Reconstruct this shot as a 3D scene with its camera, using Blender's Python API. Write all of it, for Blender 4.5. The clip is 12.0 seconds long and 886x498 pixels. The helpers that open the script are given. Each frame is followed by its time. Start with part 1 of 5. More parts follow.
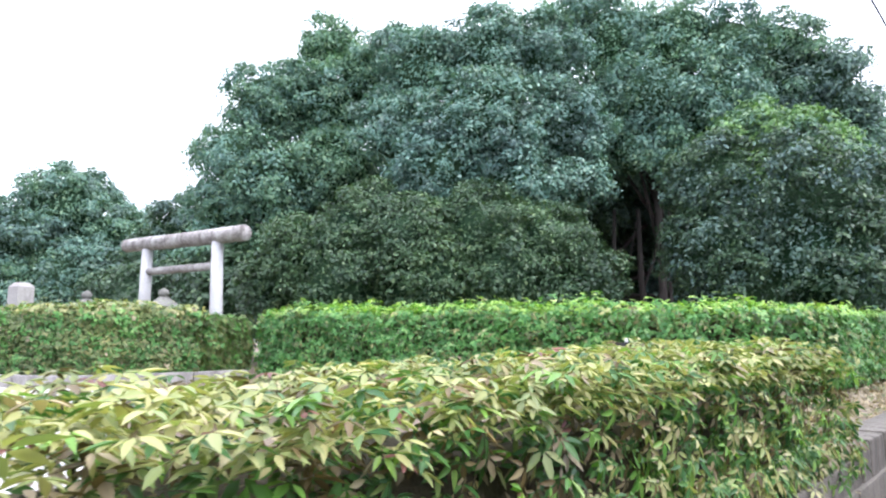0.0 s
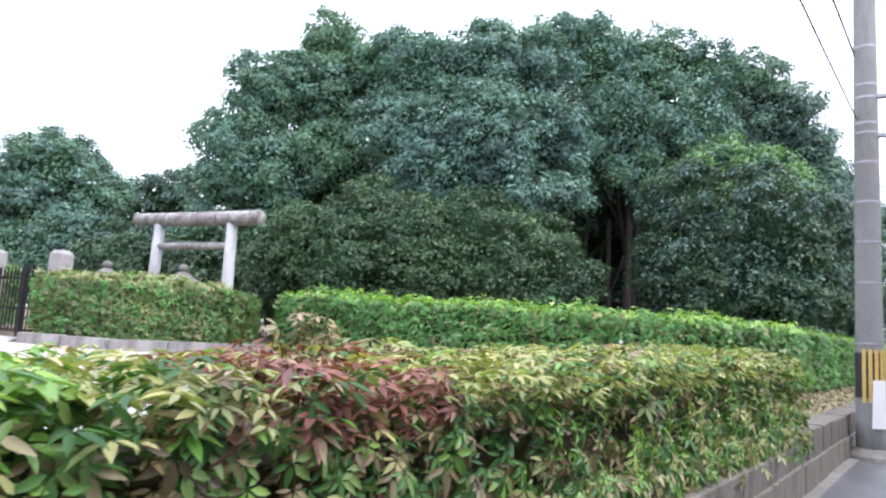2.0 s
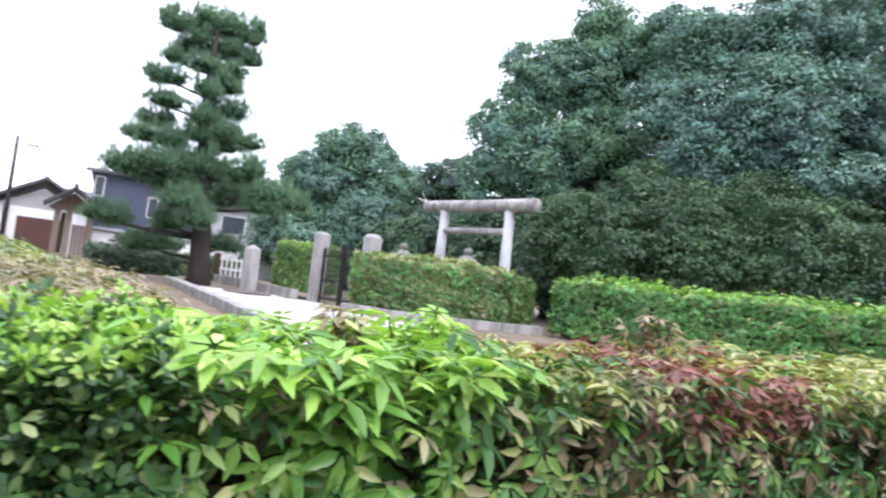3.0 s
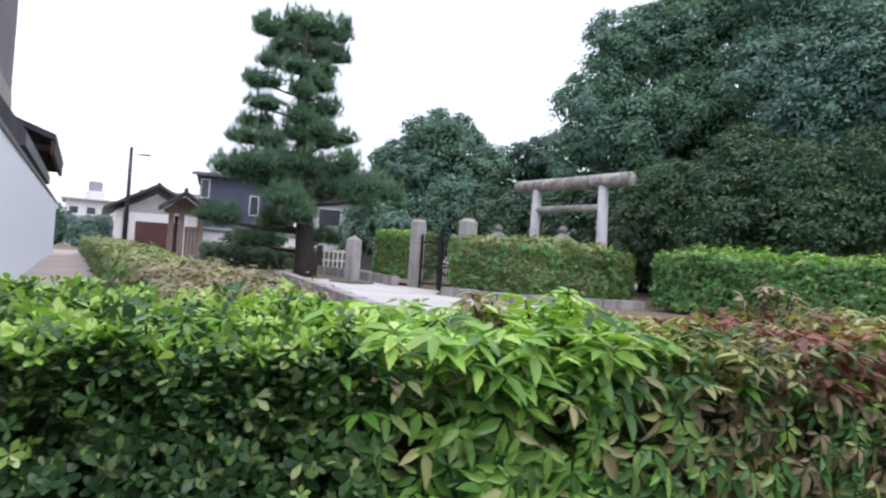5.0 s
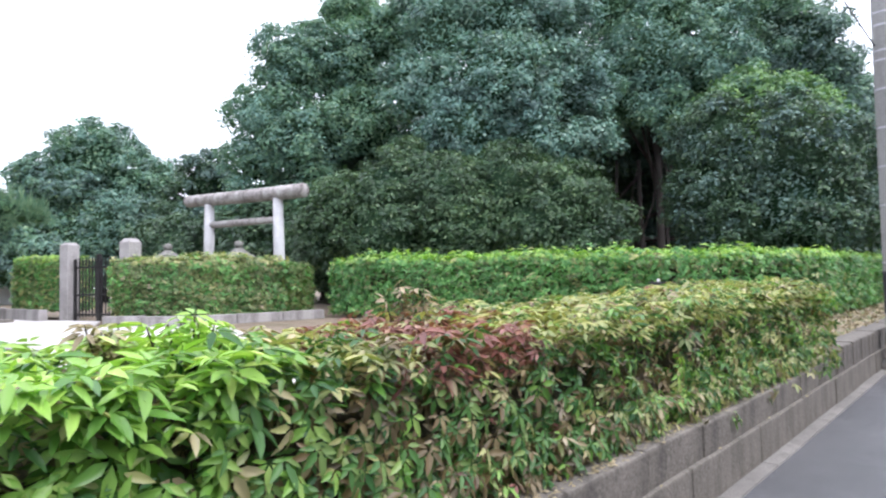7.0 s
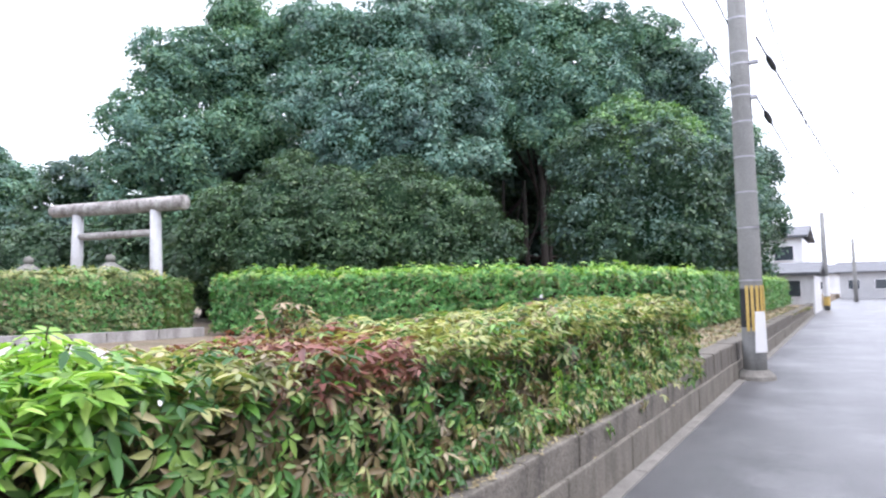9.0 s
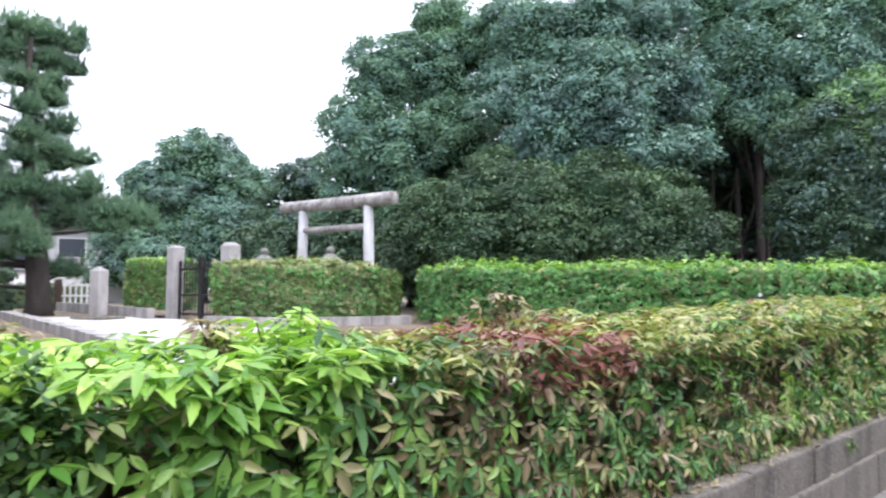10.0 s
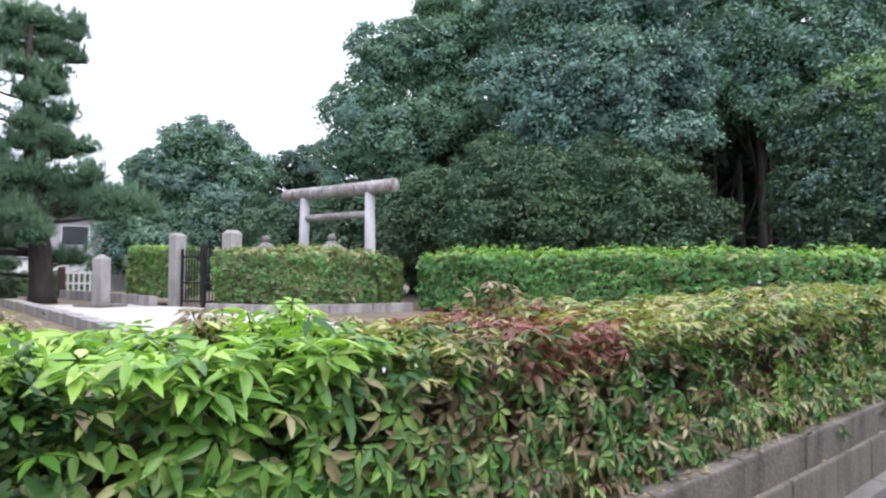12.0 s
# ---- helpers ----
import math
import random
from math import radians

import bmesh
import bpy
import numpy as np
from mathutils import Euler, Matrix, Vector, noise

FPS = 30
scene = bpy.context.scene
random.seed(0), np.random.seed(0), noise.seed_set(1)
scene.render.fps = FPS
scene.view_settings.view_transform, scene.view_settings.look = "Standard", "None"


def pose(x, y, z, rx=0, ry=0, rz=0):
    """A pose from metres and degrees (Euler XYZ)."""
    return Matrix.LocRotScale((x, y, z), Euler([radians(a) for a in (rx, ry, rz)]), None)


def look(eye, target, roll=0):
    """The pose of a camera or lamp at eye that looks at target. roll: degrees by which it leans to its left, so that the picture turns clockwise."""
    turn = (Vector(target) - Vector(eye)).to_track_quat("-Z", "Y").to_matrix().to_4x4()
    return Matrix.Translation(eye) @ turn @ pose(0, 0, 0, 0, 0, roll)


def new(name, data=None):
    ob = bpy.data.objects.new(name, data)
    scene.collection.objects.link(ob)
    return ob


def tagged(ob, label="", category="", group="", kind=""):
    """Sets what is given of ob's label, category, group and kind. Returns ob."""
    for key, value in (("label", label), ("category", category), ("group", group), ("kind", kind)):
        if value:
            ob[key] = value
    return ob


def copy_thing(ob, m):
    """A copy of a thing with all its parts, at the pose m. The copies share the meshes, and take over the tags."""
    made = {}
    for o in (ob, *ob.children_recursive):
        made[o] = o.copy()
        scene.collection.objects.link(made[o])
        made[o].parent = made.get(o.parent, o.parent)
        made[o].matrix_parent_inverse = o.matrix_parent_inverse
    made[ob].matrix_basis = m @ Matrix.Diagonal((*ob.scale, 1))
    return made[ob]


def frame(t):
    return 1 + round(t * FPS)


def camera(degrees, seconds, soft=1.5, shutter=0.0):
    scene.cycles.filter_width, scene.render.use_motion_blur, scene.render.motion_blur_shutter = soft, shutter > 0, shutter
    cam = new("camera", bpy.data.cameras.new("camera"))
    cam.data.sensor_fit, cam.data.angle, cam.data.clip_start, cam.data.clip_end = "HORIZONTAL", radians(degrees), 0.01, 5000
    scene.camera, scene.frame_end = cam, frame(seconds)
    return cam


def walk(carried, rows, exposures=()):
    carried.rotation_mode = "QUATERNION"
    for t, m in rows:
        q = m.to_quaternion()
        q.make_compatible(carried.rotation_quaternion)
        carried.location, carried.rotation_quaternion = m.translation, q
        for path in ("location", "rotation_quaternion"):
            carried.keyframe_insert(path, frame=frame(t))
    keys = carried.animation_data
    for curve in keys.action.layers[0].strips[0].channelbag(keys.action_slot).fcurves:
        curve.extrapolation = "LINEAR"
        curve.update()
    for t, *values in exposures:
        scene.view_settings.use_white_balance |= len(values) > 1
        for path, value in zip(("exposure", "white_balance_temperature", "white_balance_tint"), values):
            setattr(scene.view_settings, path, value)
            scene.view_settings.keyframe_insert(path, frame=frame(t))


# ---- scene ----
import itertools

cam = camera(66.5, 12.0, soft=2.2, shutter=0.2)
METRES, EYE, TILT, LEAN, TURN = 3.6, 1.45, 0.4, 0.0, 42.7
ROWS = [
    (0.0, 0.0, 0.0, 0.0, 0.05, 7.34, 0.43),
    (0.5, -0.074, -0.1354, 0.0019, -0.49, 9.12, 0.72),
    (1.0, -0.1614, -0.2349, -0.0027, -2.72, 10.12, -0.14),
    (1.5, -0.2596, -0.3404, -0.0027, -4.35, 8.38, -1.44),
    (2.0, -0.3389, -0.4248, -0.0043, -4.48, 6.6, -3.56),
    (2.5, -0.4165, -0.5038, 0.0015, 3.8, 4.45, -6.05),
    (3.0, -0.4603, -0.5778, 0.0117, 16.72, 3.11, -6.71),
    (3.2, -0.471, -0.6, 0.0135, 21.29, 3.66, -6.59),
    (4.0, -0.482, -0.64, 0.0138, 30.6, 1.96, -5.9),
    (4.8, -0.485, -0.659, 0.0135, 26.69, 0.26, -4.2),
    (5.0, -0.4794, -0.6566, 0.0136, 24.43, 0.83, -3.6),
    (5.5, -0.4641, -0.6509, 0.014, 18.95, 1.19, -2.2),
    (6.0, -0.449, -0.6479, 0.0154, 12.53, 1.4, -0.9),
    (6.5, -0.4325, -0.6441, 0.0173, 5.06, 1.78, 0.28),
    (7.0, -0.4199, -0.6421, 0.0184, -1.57, 2.34, 1.28),
    (7.5, -0.4067, -0.6431, 0.0194, -7.78, 2.89, 1.7),
    (7.7, -0.403, -0.643, 0.0196, -10.22, 3.03, 1.75),
    (8.5, -0.405, -0.641, 0.018, -14.1, 3.5, 1.5),
    (9.3, -0.415, -0.6385, 0.0158, -6.62, 3.49, 0.85),
    (9.5, -0.4205, -0.6384, 0.0152, -3.32, 3.38, 0.65),
    (10.0, -0.437, -0.6407, 0.0132, 5.56, 3.19, -0.12),
    (10.5, -0.4499, -0.6455, 0.0113, 13.77, 2.61, -0.73),
    (11.0, -0.4474, -0.647, 0.0117, 15.95, 2.02, -0.96),
    (11.5, -0.4345, -0.6449, 0.014, 11.25, 1.6, -0.47),
    (12.0, -0.4214, -0.6456, 0.0169, 5.83, 2.06, -0.02),
]
EXPOSURES = [(t, s + 0.06, 5920 if t < 4 else 5980, 19) for t, s in ((0.0, 0.42), (1.0, 0.12), (2.0, 0.12), (2.5, 0.25), (3.2, 0.03), (4.8, -0.62), (5.5, -0.62), (6.0, -0.43), (6.5, -0.23), (7.0, 0.1), (7.5, 0.26), (9.5, 0.24), (10.5, -0.03), (12.0, -0.18))]
walk(cam, [(t, pose(0, 0, EYE, TILT, LEAN, TURN) @ pose(METRES * x, METRES * y, METRES * z, 90 + pitch, roll, yaw)) for t, x, y, z, yaw, pitch, roll in ROWS], EXPOSURES)

# ---- world and light: bright overcast ----
world = bpy.data.worlds.new("overcast")
scene.world = world
world.use_nodes = True
wn, wl = world.node_tree.nodes, world.node_tree.links
wn.clear()
sky = wn.new("ShaderNodeTexSky")
sky.sky_type = "NISHITA"
sky.sun_disc = False
sky.sun_elevation, sky.sun_rotation = radians(58), radians(85)
sky.dust_density = 4.0
sky_bg = wn.new("ShaderNodeBackground")
sky_bg.inputs["Strength"].default_value = 0.07
wl.new(sky.outputs["Color"], sky_bg.inputs["Color"])
cloud_bg = wn.new("ShaderNodeBackground")
cloud_bg.inputs["Color"].default_value = (0.96, 0.98, 1.0, 1)
way = wn.new("ShaderNodeTexCoord")
up = wn.new("ShaderNodeSeparateXYZ")
rise = wn.new("ShaderNodeMapRange")
rise.inputs["To Min"].default_value, rise.inputs["To Max"].default_value = 1.65, 2.5
wl.new(way.outputs["Generated"], up.inputs["Vector"])
wl.new(up.outputs["Z"], rise.inputs["Value"])
wl.new(rise.outputs["Result"], cloud_bg.inputs["Strength"])
add = wn.new("ShaderNodeAddShader")
wout = wn.new("ShaderNodeOutputWorld")
wl.new(sky_bg.outputs[0], add.inputs[0])
wl.new(cloud_bg.outputs[0], add.inputs[1])
wl.new(add.outputs[0], wout.inputs["Surface"])
sun = new("sun", bpy.data.lights.new("sun", "SUN"))
sun.data.energy, sun.data.angle, sun.data.color = 1.25, radians(30), (1.0, 0.97, 0.92)
sun.matrix_world = look((11, 1, 18), (0, 0, 0))


# ---- materials ----
def nodes_of(name):
    m = bpy.data.materials.new(name)
    m.use_nodes = True
    n, l = m.node_tree.nodes, m.node_tree.links
    return m, n, l, n["Principled BSDF"]


def mixed(n, l, kind, fac, a, b):
    """A colour mix node; a and b are colours or sockets."""
    x = n.new("ShaderNodeMix")
    x.data_type, x.blend_type = "RGBA", kind
    if isinstance(fac, (int, float)):
        x.inputs[0].default_value = fac
    else:
        l.new(fac, x.inputs[0])
    for i, c in ((6, a), (7, b)):
        if isinstance(c, tuple):
            x.inputs[i].default_value = (*c, 1)
        else:
            l.new(c, x.inputs[i])
    return x.outputs[2]


def noise_of(n, l, scale, detail=4.0, stretch=None, rough=0.6):
    co = n.new("ShaderNodeTexCoord")
    mp = n.new("ShaderNodeMapping")
    if stretch:
        mp.inputs["Scale"].default_value = stretch
    tx = n.new("ShaderNodeTexNoise")
    tx.inputs["Scale"].default_value, tx.inputs["Detail"].default_value, tx.inputs["Roughness"].default_value = scale, detail, rough
    l.new(co.outputs["Object"], mp.inputs["Vector"])
    l.new(mp.outputs["Vector"], tx.inputs["Vector"])
    return tx.outputs["Fac"]


def span(n, l, sock, lo, hi):
    r = n.new("ShaderNodeMapRange")
    r.inputs["From Min"].default_value, r.inputs["From Max"].default_value = lo, hi
    l.new(sock, r.inputs["Value"])
    return r.outputs["Result"]


def surf(name, c1, c2, scale, rough=0.85, bump=0.3, fine=40.0, stretch=None, metal=0.0, stain=None, stain_scale=1.0, grain=0.35):
    """A weathered surface: two colours in patches, fine grain, optional streaked stains, relief."""
    m, n, l, b = nodes_of(name)
    big = span(n, l, noise_of(n, l, scale, 5, stretch), 0.32, 0.68)
    col = mixed(n, l, "MIX", big, c1, c2)
    small = noise_of(n, l, fine, 5)
    if stain:
        st = span(n, l, noise_of(n, l, stain_scale, 6, (1, 1, 0.25), 0.7), 0.5, 0.72)
        col = mixed(n, l, "MIX", st, col, stain)
    g = span(n, l, small, 0.3, 0.7)
    col = mixed(n, l, "MULTIPLY", grain, col, g)
    l.new(col, b.inputs["Base Color"])
    b.inputs["Roughness"].default_value, b.inputs["Metallic"].default_value = rough, metal
    bm_ = n.new("ShaderNodeBump")
    bm_.inputs["Strength"].default_value, bm_.inputs["Distance"].default_value = bump, 0.02
    l.new(small, bm_.inputs["Height"])
    l.new(bm_.outputs["Normal"], b.inputs["Normal"])
    return m


def leafy(name, c1, c2, c3=None, rough=0.45, through_=0.3, drift=0.5, shine=0.55):
    """Leaves: each leaf takes its own colour between c1 and c2 (rarely c3), drifting in patches over the plant."""
    m, n, l, b = nodes_of(name)
    geo = n.new("ShaderNodeNewGeometry")
    ramp = n.new("ShaderNodeValToRGB")
    e = ramp.color_ramp.elements
    e[0].color, e[1].color = (*c1, 1), (*c2, 1)
    e[1].position = 0.85
    if c3:
        x = e.new(0.97)
        x.color = (*c3, 1)
    l.new(geo.outputs["Random Per Island"], ramp.inputs["Fac"])
    patch = span(n, l, noise_of(n, l, drift, 3), 0.3, 0.7)
    dim = mixed(n, l, "MIX", patch, (0.68, 0.7, 0.74), (1.25, 1.2, 1.05))
    col = mixed(n, l, "MULTIPLY", 1.0, ramp.outputs["Color"], dim)
    l.new(col, b.inputs["Base Color"])
    b.inputs["Roughness"].default_value = rough - 0.05
    b.inputs["Specular IOR Level"].default_value = shine
    tr = n.new("ShaderNodeBsdfTranslucent")
    l.new(mixed(n, l, "MULTIPLY", 1.0, col, (1.1, 1.2, 0.5)), tr.inputs["Color"])
    mx = n.new("ShaderNodeMixShader")
    mx.inputs["Fac"].default_value = through_
    l.new(b.outputs["BSDF"], mx.inputs[1])
    l.new(tr.outputs["BSDF"], mx.inputs[2])
    l.new(mx.outputs["Shader"], n["Material Output"].inputs["Surface"])
    return m


# the pale stain tone is wet sheen painted into the asphalt colour
ASPHALT = surf("asphalt", (0.05, 0.051, 0.054), (0.165, 0.165, 0.168), 0.5, 0.36, 0.5, 90, (1.0, 0.6, 1), stain=(0.24, 0.24, 0.245), stain_scale=0.55)
CONCRETE = surf("old_concrete", (0.17, 0.155, 0.125), (0.3, 0.275, 0.23), 2.2, 0.9, 0.5, 40, (1, 1, 0.4), stain=(0.1, 0.092, 0.075), stain_scale=3.2, grain=0.5)
CONCRETE_DARK = surf("dark_concrete", (0.14, 0.127, 0.105), (0.27, 0.245, 0.205), 2.6, 0.9, 0.5, 40, (1, 1, 0.5), stain=(0.07, 0.065, 0.055), stain_scale=3.5, grain=0.5)
GUTTER = surf("gutter_concrete", (0.19, 0.18, 0.16), (0.29, 0.275, 0.245), 0.9, 0.9, 0.3, 60, stain=(0.15, 0.14, 0.12), stain_scale=3)
SOIL = surf("dry_soil", (0.17, 0.13, 0.088), (0.27, 0.215, 0.15), 1.6, 0.95, 0.9, 25, stain=(0.12, 0.115, 0.06), stain_scale=1.2)
LANE = surf("beige_packed_earth", (0.36, 0.31, 0.27), (0.43, 0.38, 0.34), 0.6, 0.95, 0.3, 30, grain=0.2)
GRAVEL = surf("pale_gravel", (0.55, 0.53, 0.5), (0.68, 0.66, 0.63), 0.8, 0.95, 0.6, 45, grain=0.25)
STONE = surf("grey_granite", (0.36, 0.345, 0.33), (0.48, 0.46, 0.44), 2.2, 0.85, 0.3, 70, stain=(0.2, 0.19, 0.18), stain_scale=3.5)
# mossy lantern stone, darkened in colour for the shade it stands in
STONE_MOSSY_SHADED = surf("mossy_shaded_granite", (0.17, 0.172, 0.15), (0.3, 0.295, 0.265), 3.0, 0.9, 0.4, 60, stain=(0.1, 0.105, 0.08), stain_scale=5)
STONE_PALE = surf("pale_granite", (0.6, 0.6, 0.6), (0.74, 0.74, 0.74), 2.0, 0.8, 0.25, 70, stain=(0.48, 0.47, 0.46), stain_scale=2.2)
BEAM = surf("weathered_beam_stone", (0.3, 0.27, 0.25), (0.62, 0.6, 0.57), 3.2, 0.85, 0.5, 28, stain=(0.13, 0.11, 0.1), stain_scale=5.5, grain=0.6)
BARK = surf("bark", (0.032, 0.027, 0.024), (0.062, 0.052, 0.045), 5, 0.95, 0.9, 22, (1, 1, 0.3))
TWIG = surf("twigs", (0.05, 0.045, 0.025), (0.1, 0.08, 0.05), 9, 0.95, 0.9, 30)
IRON = surf("black_iron", (0.02, 0.02, 0.02), (0.035, 0.033, 0.032), 8, 0.5, 0.15, 80, metal=0.3)
WOOD = surf("weathered_wood", (0.2, 0.15, 0.12), (0.31, 0.245, 0.2), 2, 0.8, 0.3, 30, (6, 6, 0.5))
WOOD_DARK = surf("dark_wood", (0.06, 0.04, 0.03), (0.1, 0.065, 0.05), 2, 0.8, 0.3, 30, (6, 6, 0.5))
TILE = surf("roof_tile", (0.09, 0.095, 0.105), (0.15, 0.155, 0.165), 1.5, 0.55, 0.2, 30)
PLASTER = surf("white_plaster", (0.72, 0.72, 0.72), (0.8, 0.8, 0.8), 0.4, 0.9, 0.1, 60, stain=(0.6, 0.6, 0.6), grain=0.08)
SIDING_WHITE = surf("bluish_white_siding", (0.84, 0.88, 0.94), (0.88, 0.92, 0.97), 0.25, 0.6, 0.05, 40, grain=0.03)
TILE_DARK = surf("dark_roof_tile", (0.045, 0.045, 0.05), (0.085, 0.085, 0.092), 1.5, 0.55, 0.3, 14, (1, 6, 1))
PLASTER_BEIGE = surf("beige_plaster", (0.4, 0.36, 0.32), (0.48, 0.44, 0.4), 0.8, 0.9, 0.1, 50)
WALL_NAVY = surf("navy_siding", (0.055, 0.07, 0.11), (0.08, 0.095, 0.14), 1, 0.7, 0.1, 30)
WALL_MAUVE = surf("mauve_render", (0.19, 0.165, 0.17), (0.25, 0.22, 0.225), 0.6, 0.85, 0.15, 40)
WALL_GREY = surf("grey_render", (0.42, 0.42, 0.43), (0.52, 0.52, 0.52), 0.6, 0.85, 0.15, 40)
SHUTTER = surf("maroon_shutter", (0.085, 0.035, 0.03), (0.12, 0.05, 0.042), 1, 0.6, 0.1, 40)
WHITE = surf("white_enamel", (0.75, 0.75, 0.75), (0.82, 0.82, 0.82), 2, 0.4, 0.03, 60, grain=0.1)
YELLOW = surf("yellow_plastic", (0.62, 0.42, 0.1), (0.7, 0.5, 0.16), 3, 0.5, 0.05, 60)
POLE = surf("pole_concrete", (0.23, 0.232, 0.222), (0.32, 0.32, 0.305), 1.2, 0.85, 0.25, 60, (1, 1, 0.3), stain=(0.18, 0.178, 0.165), stain_scale=2)
CABLE = surf("black_cable", (0.02, 0.02, 0.025), (0.03, 0.03, 0.035), 3, 0.6, 0.05)
METAL = surf("galvanised_steel", (0.4, 0.4, 0.42), (0.5, 0.5, 0.52), 3, 0.45, 0.05, metal=0.7)


def glass_dark():
    m, n, l, b = nodes_of("window_glass")
    b.inputs["Base Color"].default_value = (0.05, 0.06, 0.07, 1)
    b.inputs["Roughness"].default_value = 0.08
    return m


GLASS = glass_dark()
L_GREEN = leafy("fresh_green_leaf", (0.09, 0.25, 0.036), (0.25, 0.46, 0.088), (0.36, 0.52, 0.15), 0.4, 0.3, 2.0)
L_DEEP = leafy("deep_green_leaf", (0.036, 0.115, 0.034), (0.1, 0.225, 0.062), (0.25, 0.36, 0.12), 0.4, 0.25, 2.0, 0.3)
L_YELLOW = leafy("yellow_green_leaf", (0.25, 0.33, 0.12), (0.46, 0.46, 0.2), (0.55, 0.48, 0.3), 0.45, 0.3, 2.0)
L_BRONZE = leafy("bronze_leaf", (0.085, 0.07, 0.03), (0.185, 0.135, 0.058), (0.4, 0.34, 0.19), 0.5, 0.25, 2.0)
L_RED = leafy("wine_red_leaf", (0.16, 0.06, 0.055), (0.32, 0.135, 0.11), (0.42, 0.25, 0.17), 0.5, 0.25, 2.0)
L_DRY = leafy("dry_leaf", (0.23, 0.19, 0.125), (0.4, 0.335, 0.22), (0.48, 0.42, 0.3), 0.6, 0.2, 2.0)
L_BOX = leafy("small_dark_leaf", (0.034, 0.09, 0.034), (0.1, 0.2, 0.065), (0.32, 0.4, 0.17), 0.35, 0.22, 2.5, 0.3)
L_HEDGE = leafy("bright_hedge_leaf", (0.065, 0.21, 0.06), (0.16, 0.38, 0.11), (0.3, 0.48, 0.19), 0.45, 0.28, 0.8, 0.3)
# new shoots, and the brightness of hedge tops put into a lime tone
L_LIME = leafy("lime_new_lit_leaf", (0.21, 0.42, 0.07), (0.38, 0.59, 0.13), (0.52, 0.66, 0.22), 0.45, 0.3, 0.8)
L_HEDGE_DULL = leafy("dull_hedge_leaf", (0.07, 0.12, 0.045), (0.19, 0.24, 0.095), (0.28, 0.28, 0.12), 0.5, 0.22, 0.7, 0.3)
L_HEDGE_DARK = leafy("dark_hedge_leaf", (0.03, 0.075, 0.04), (0.08, 0.14, 0.075), None, 0.5, 0.2, 0.7)
# dark tone that paints the shade inside crowns and pine pads
L_INNER_SHADE = leafy("inner_foliage_shade", (0.026, 0.06, 0.034), (0.055, 0.105, 0.06), None, 1.0, 0.0, 1.5, 0.05)
L_TREE_BLUE = leafy("blue_green_crown_leaf", (0.078, 0.176, 0.155), (0.188, 0.335, 0.285), (0.32, 0.47, 0.4), 0.55, 0.2, 0.35, 0.3)
L_TREE = leafy("evergreen_crown_leaf", (0.066, 0.13, 0.122), (0.15, 0.242, 0.215), (0.24, 0.35, 0.29), 0.55, 0.2, 0.35, 0.3)
L_TREE_FRESH = leafy("fresh_crown_leaf", (0.076, 0.17, 0.128), (0.17, 0.305, 0.208), (0.26, 0.39, 0.25), 0.45, 0.25, 0.35, 0.3)
L_SHRUB = leafy("camellia_shrub_leaf", (0.03, 0.068, 0.04), (0.075, 0.14, 0.08), (0.13, 0.21, 0.11), 0.4, 0.2, 0.6, 0.3)
L_CAMELLIA = leafy("olive_shrub_leaf", (0.036, 0.08, 0.042), (0.09, 0.165, 0.082), (0.16, 0.24, 0.12), 0.4, 0.2, 0.6, 0.3)
L_TREE_PALE = leafy("pale_crown_leaf", (0.1, 0.22, 0.085), (0.2, 0.36, 0.13), (0.28, 0.42, 0.17), 0.45, 0.25, 0.5, 0.3)
L_PINE = leafy("pine_needle", (0.09, 0.195, 0.135), (0.215, 0.37, 0.235), (0.33, 0.45, 0.26), 0.55, 0.15, 0.8, 0.3)


# ---- builders ----
def part(name, bm, material, parent=None, label="", smooth=False):
    me = bpy.data.meshes.new(name)
    bm.normal_update()
    bm.to_mesh(me)
    bm.free()
    if smooth:
        me.shade_smooth()
    me.materials.append(material)
    ob = new(name, me)
    ob.parent = parent
    if label:
        ob["label"] = label
    return ob


def thing(name, label, category, at=(0, 0, 0), turn=0.0, group="", kind=""):
    ob = new(name)
    ob.empty_display_size = 0.2
    ob.matrix_world = pose(*at, 0, 0, turn)
    return tagged(ob, label, category, group, kind)


def box(bm, lo, hi, bevel=0.0, m=None):
    """A box between two corners, bevelled, optionally moved by a matrix."""
    r = bmesh.ops.create_cube(bm, size=1.0)
    s = [hi[i] - lo[i] for i in range(3)]
    c = [(hi[i] + lo[i]) / 2 for i in range(3)]
    bmesh.ops.transform(bm, matrix=Matrix.Translation(c) @ Matrix.Diagonal((*s, 1)), verts=r["verts"])
    vs = r["verts"]
    if bevel:
        es = list({e for v in vs for e in v.link_edges})
        q = bmesh.ops.bevel(bm, geom=es, offset=bevel, segments=2, affect="EDGES", profile=0.6)
        vs = list({v for f in q["faces"] for v in f.verts} | {v for v in vs if v.is_valid})
    if m is not None:
        bmesh.ops.transform(bm, matrix=m, verts=vs)
    return vs


def boxed(lo, hi, bevel=0.0, m=None):
    bm = bmesh.new()
    box(bm, lo, hi, bevel, m)
    return bm


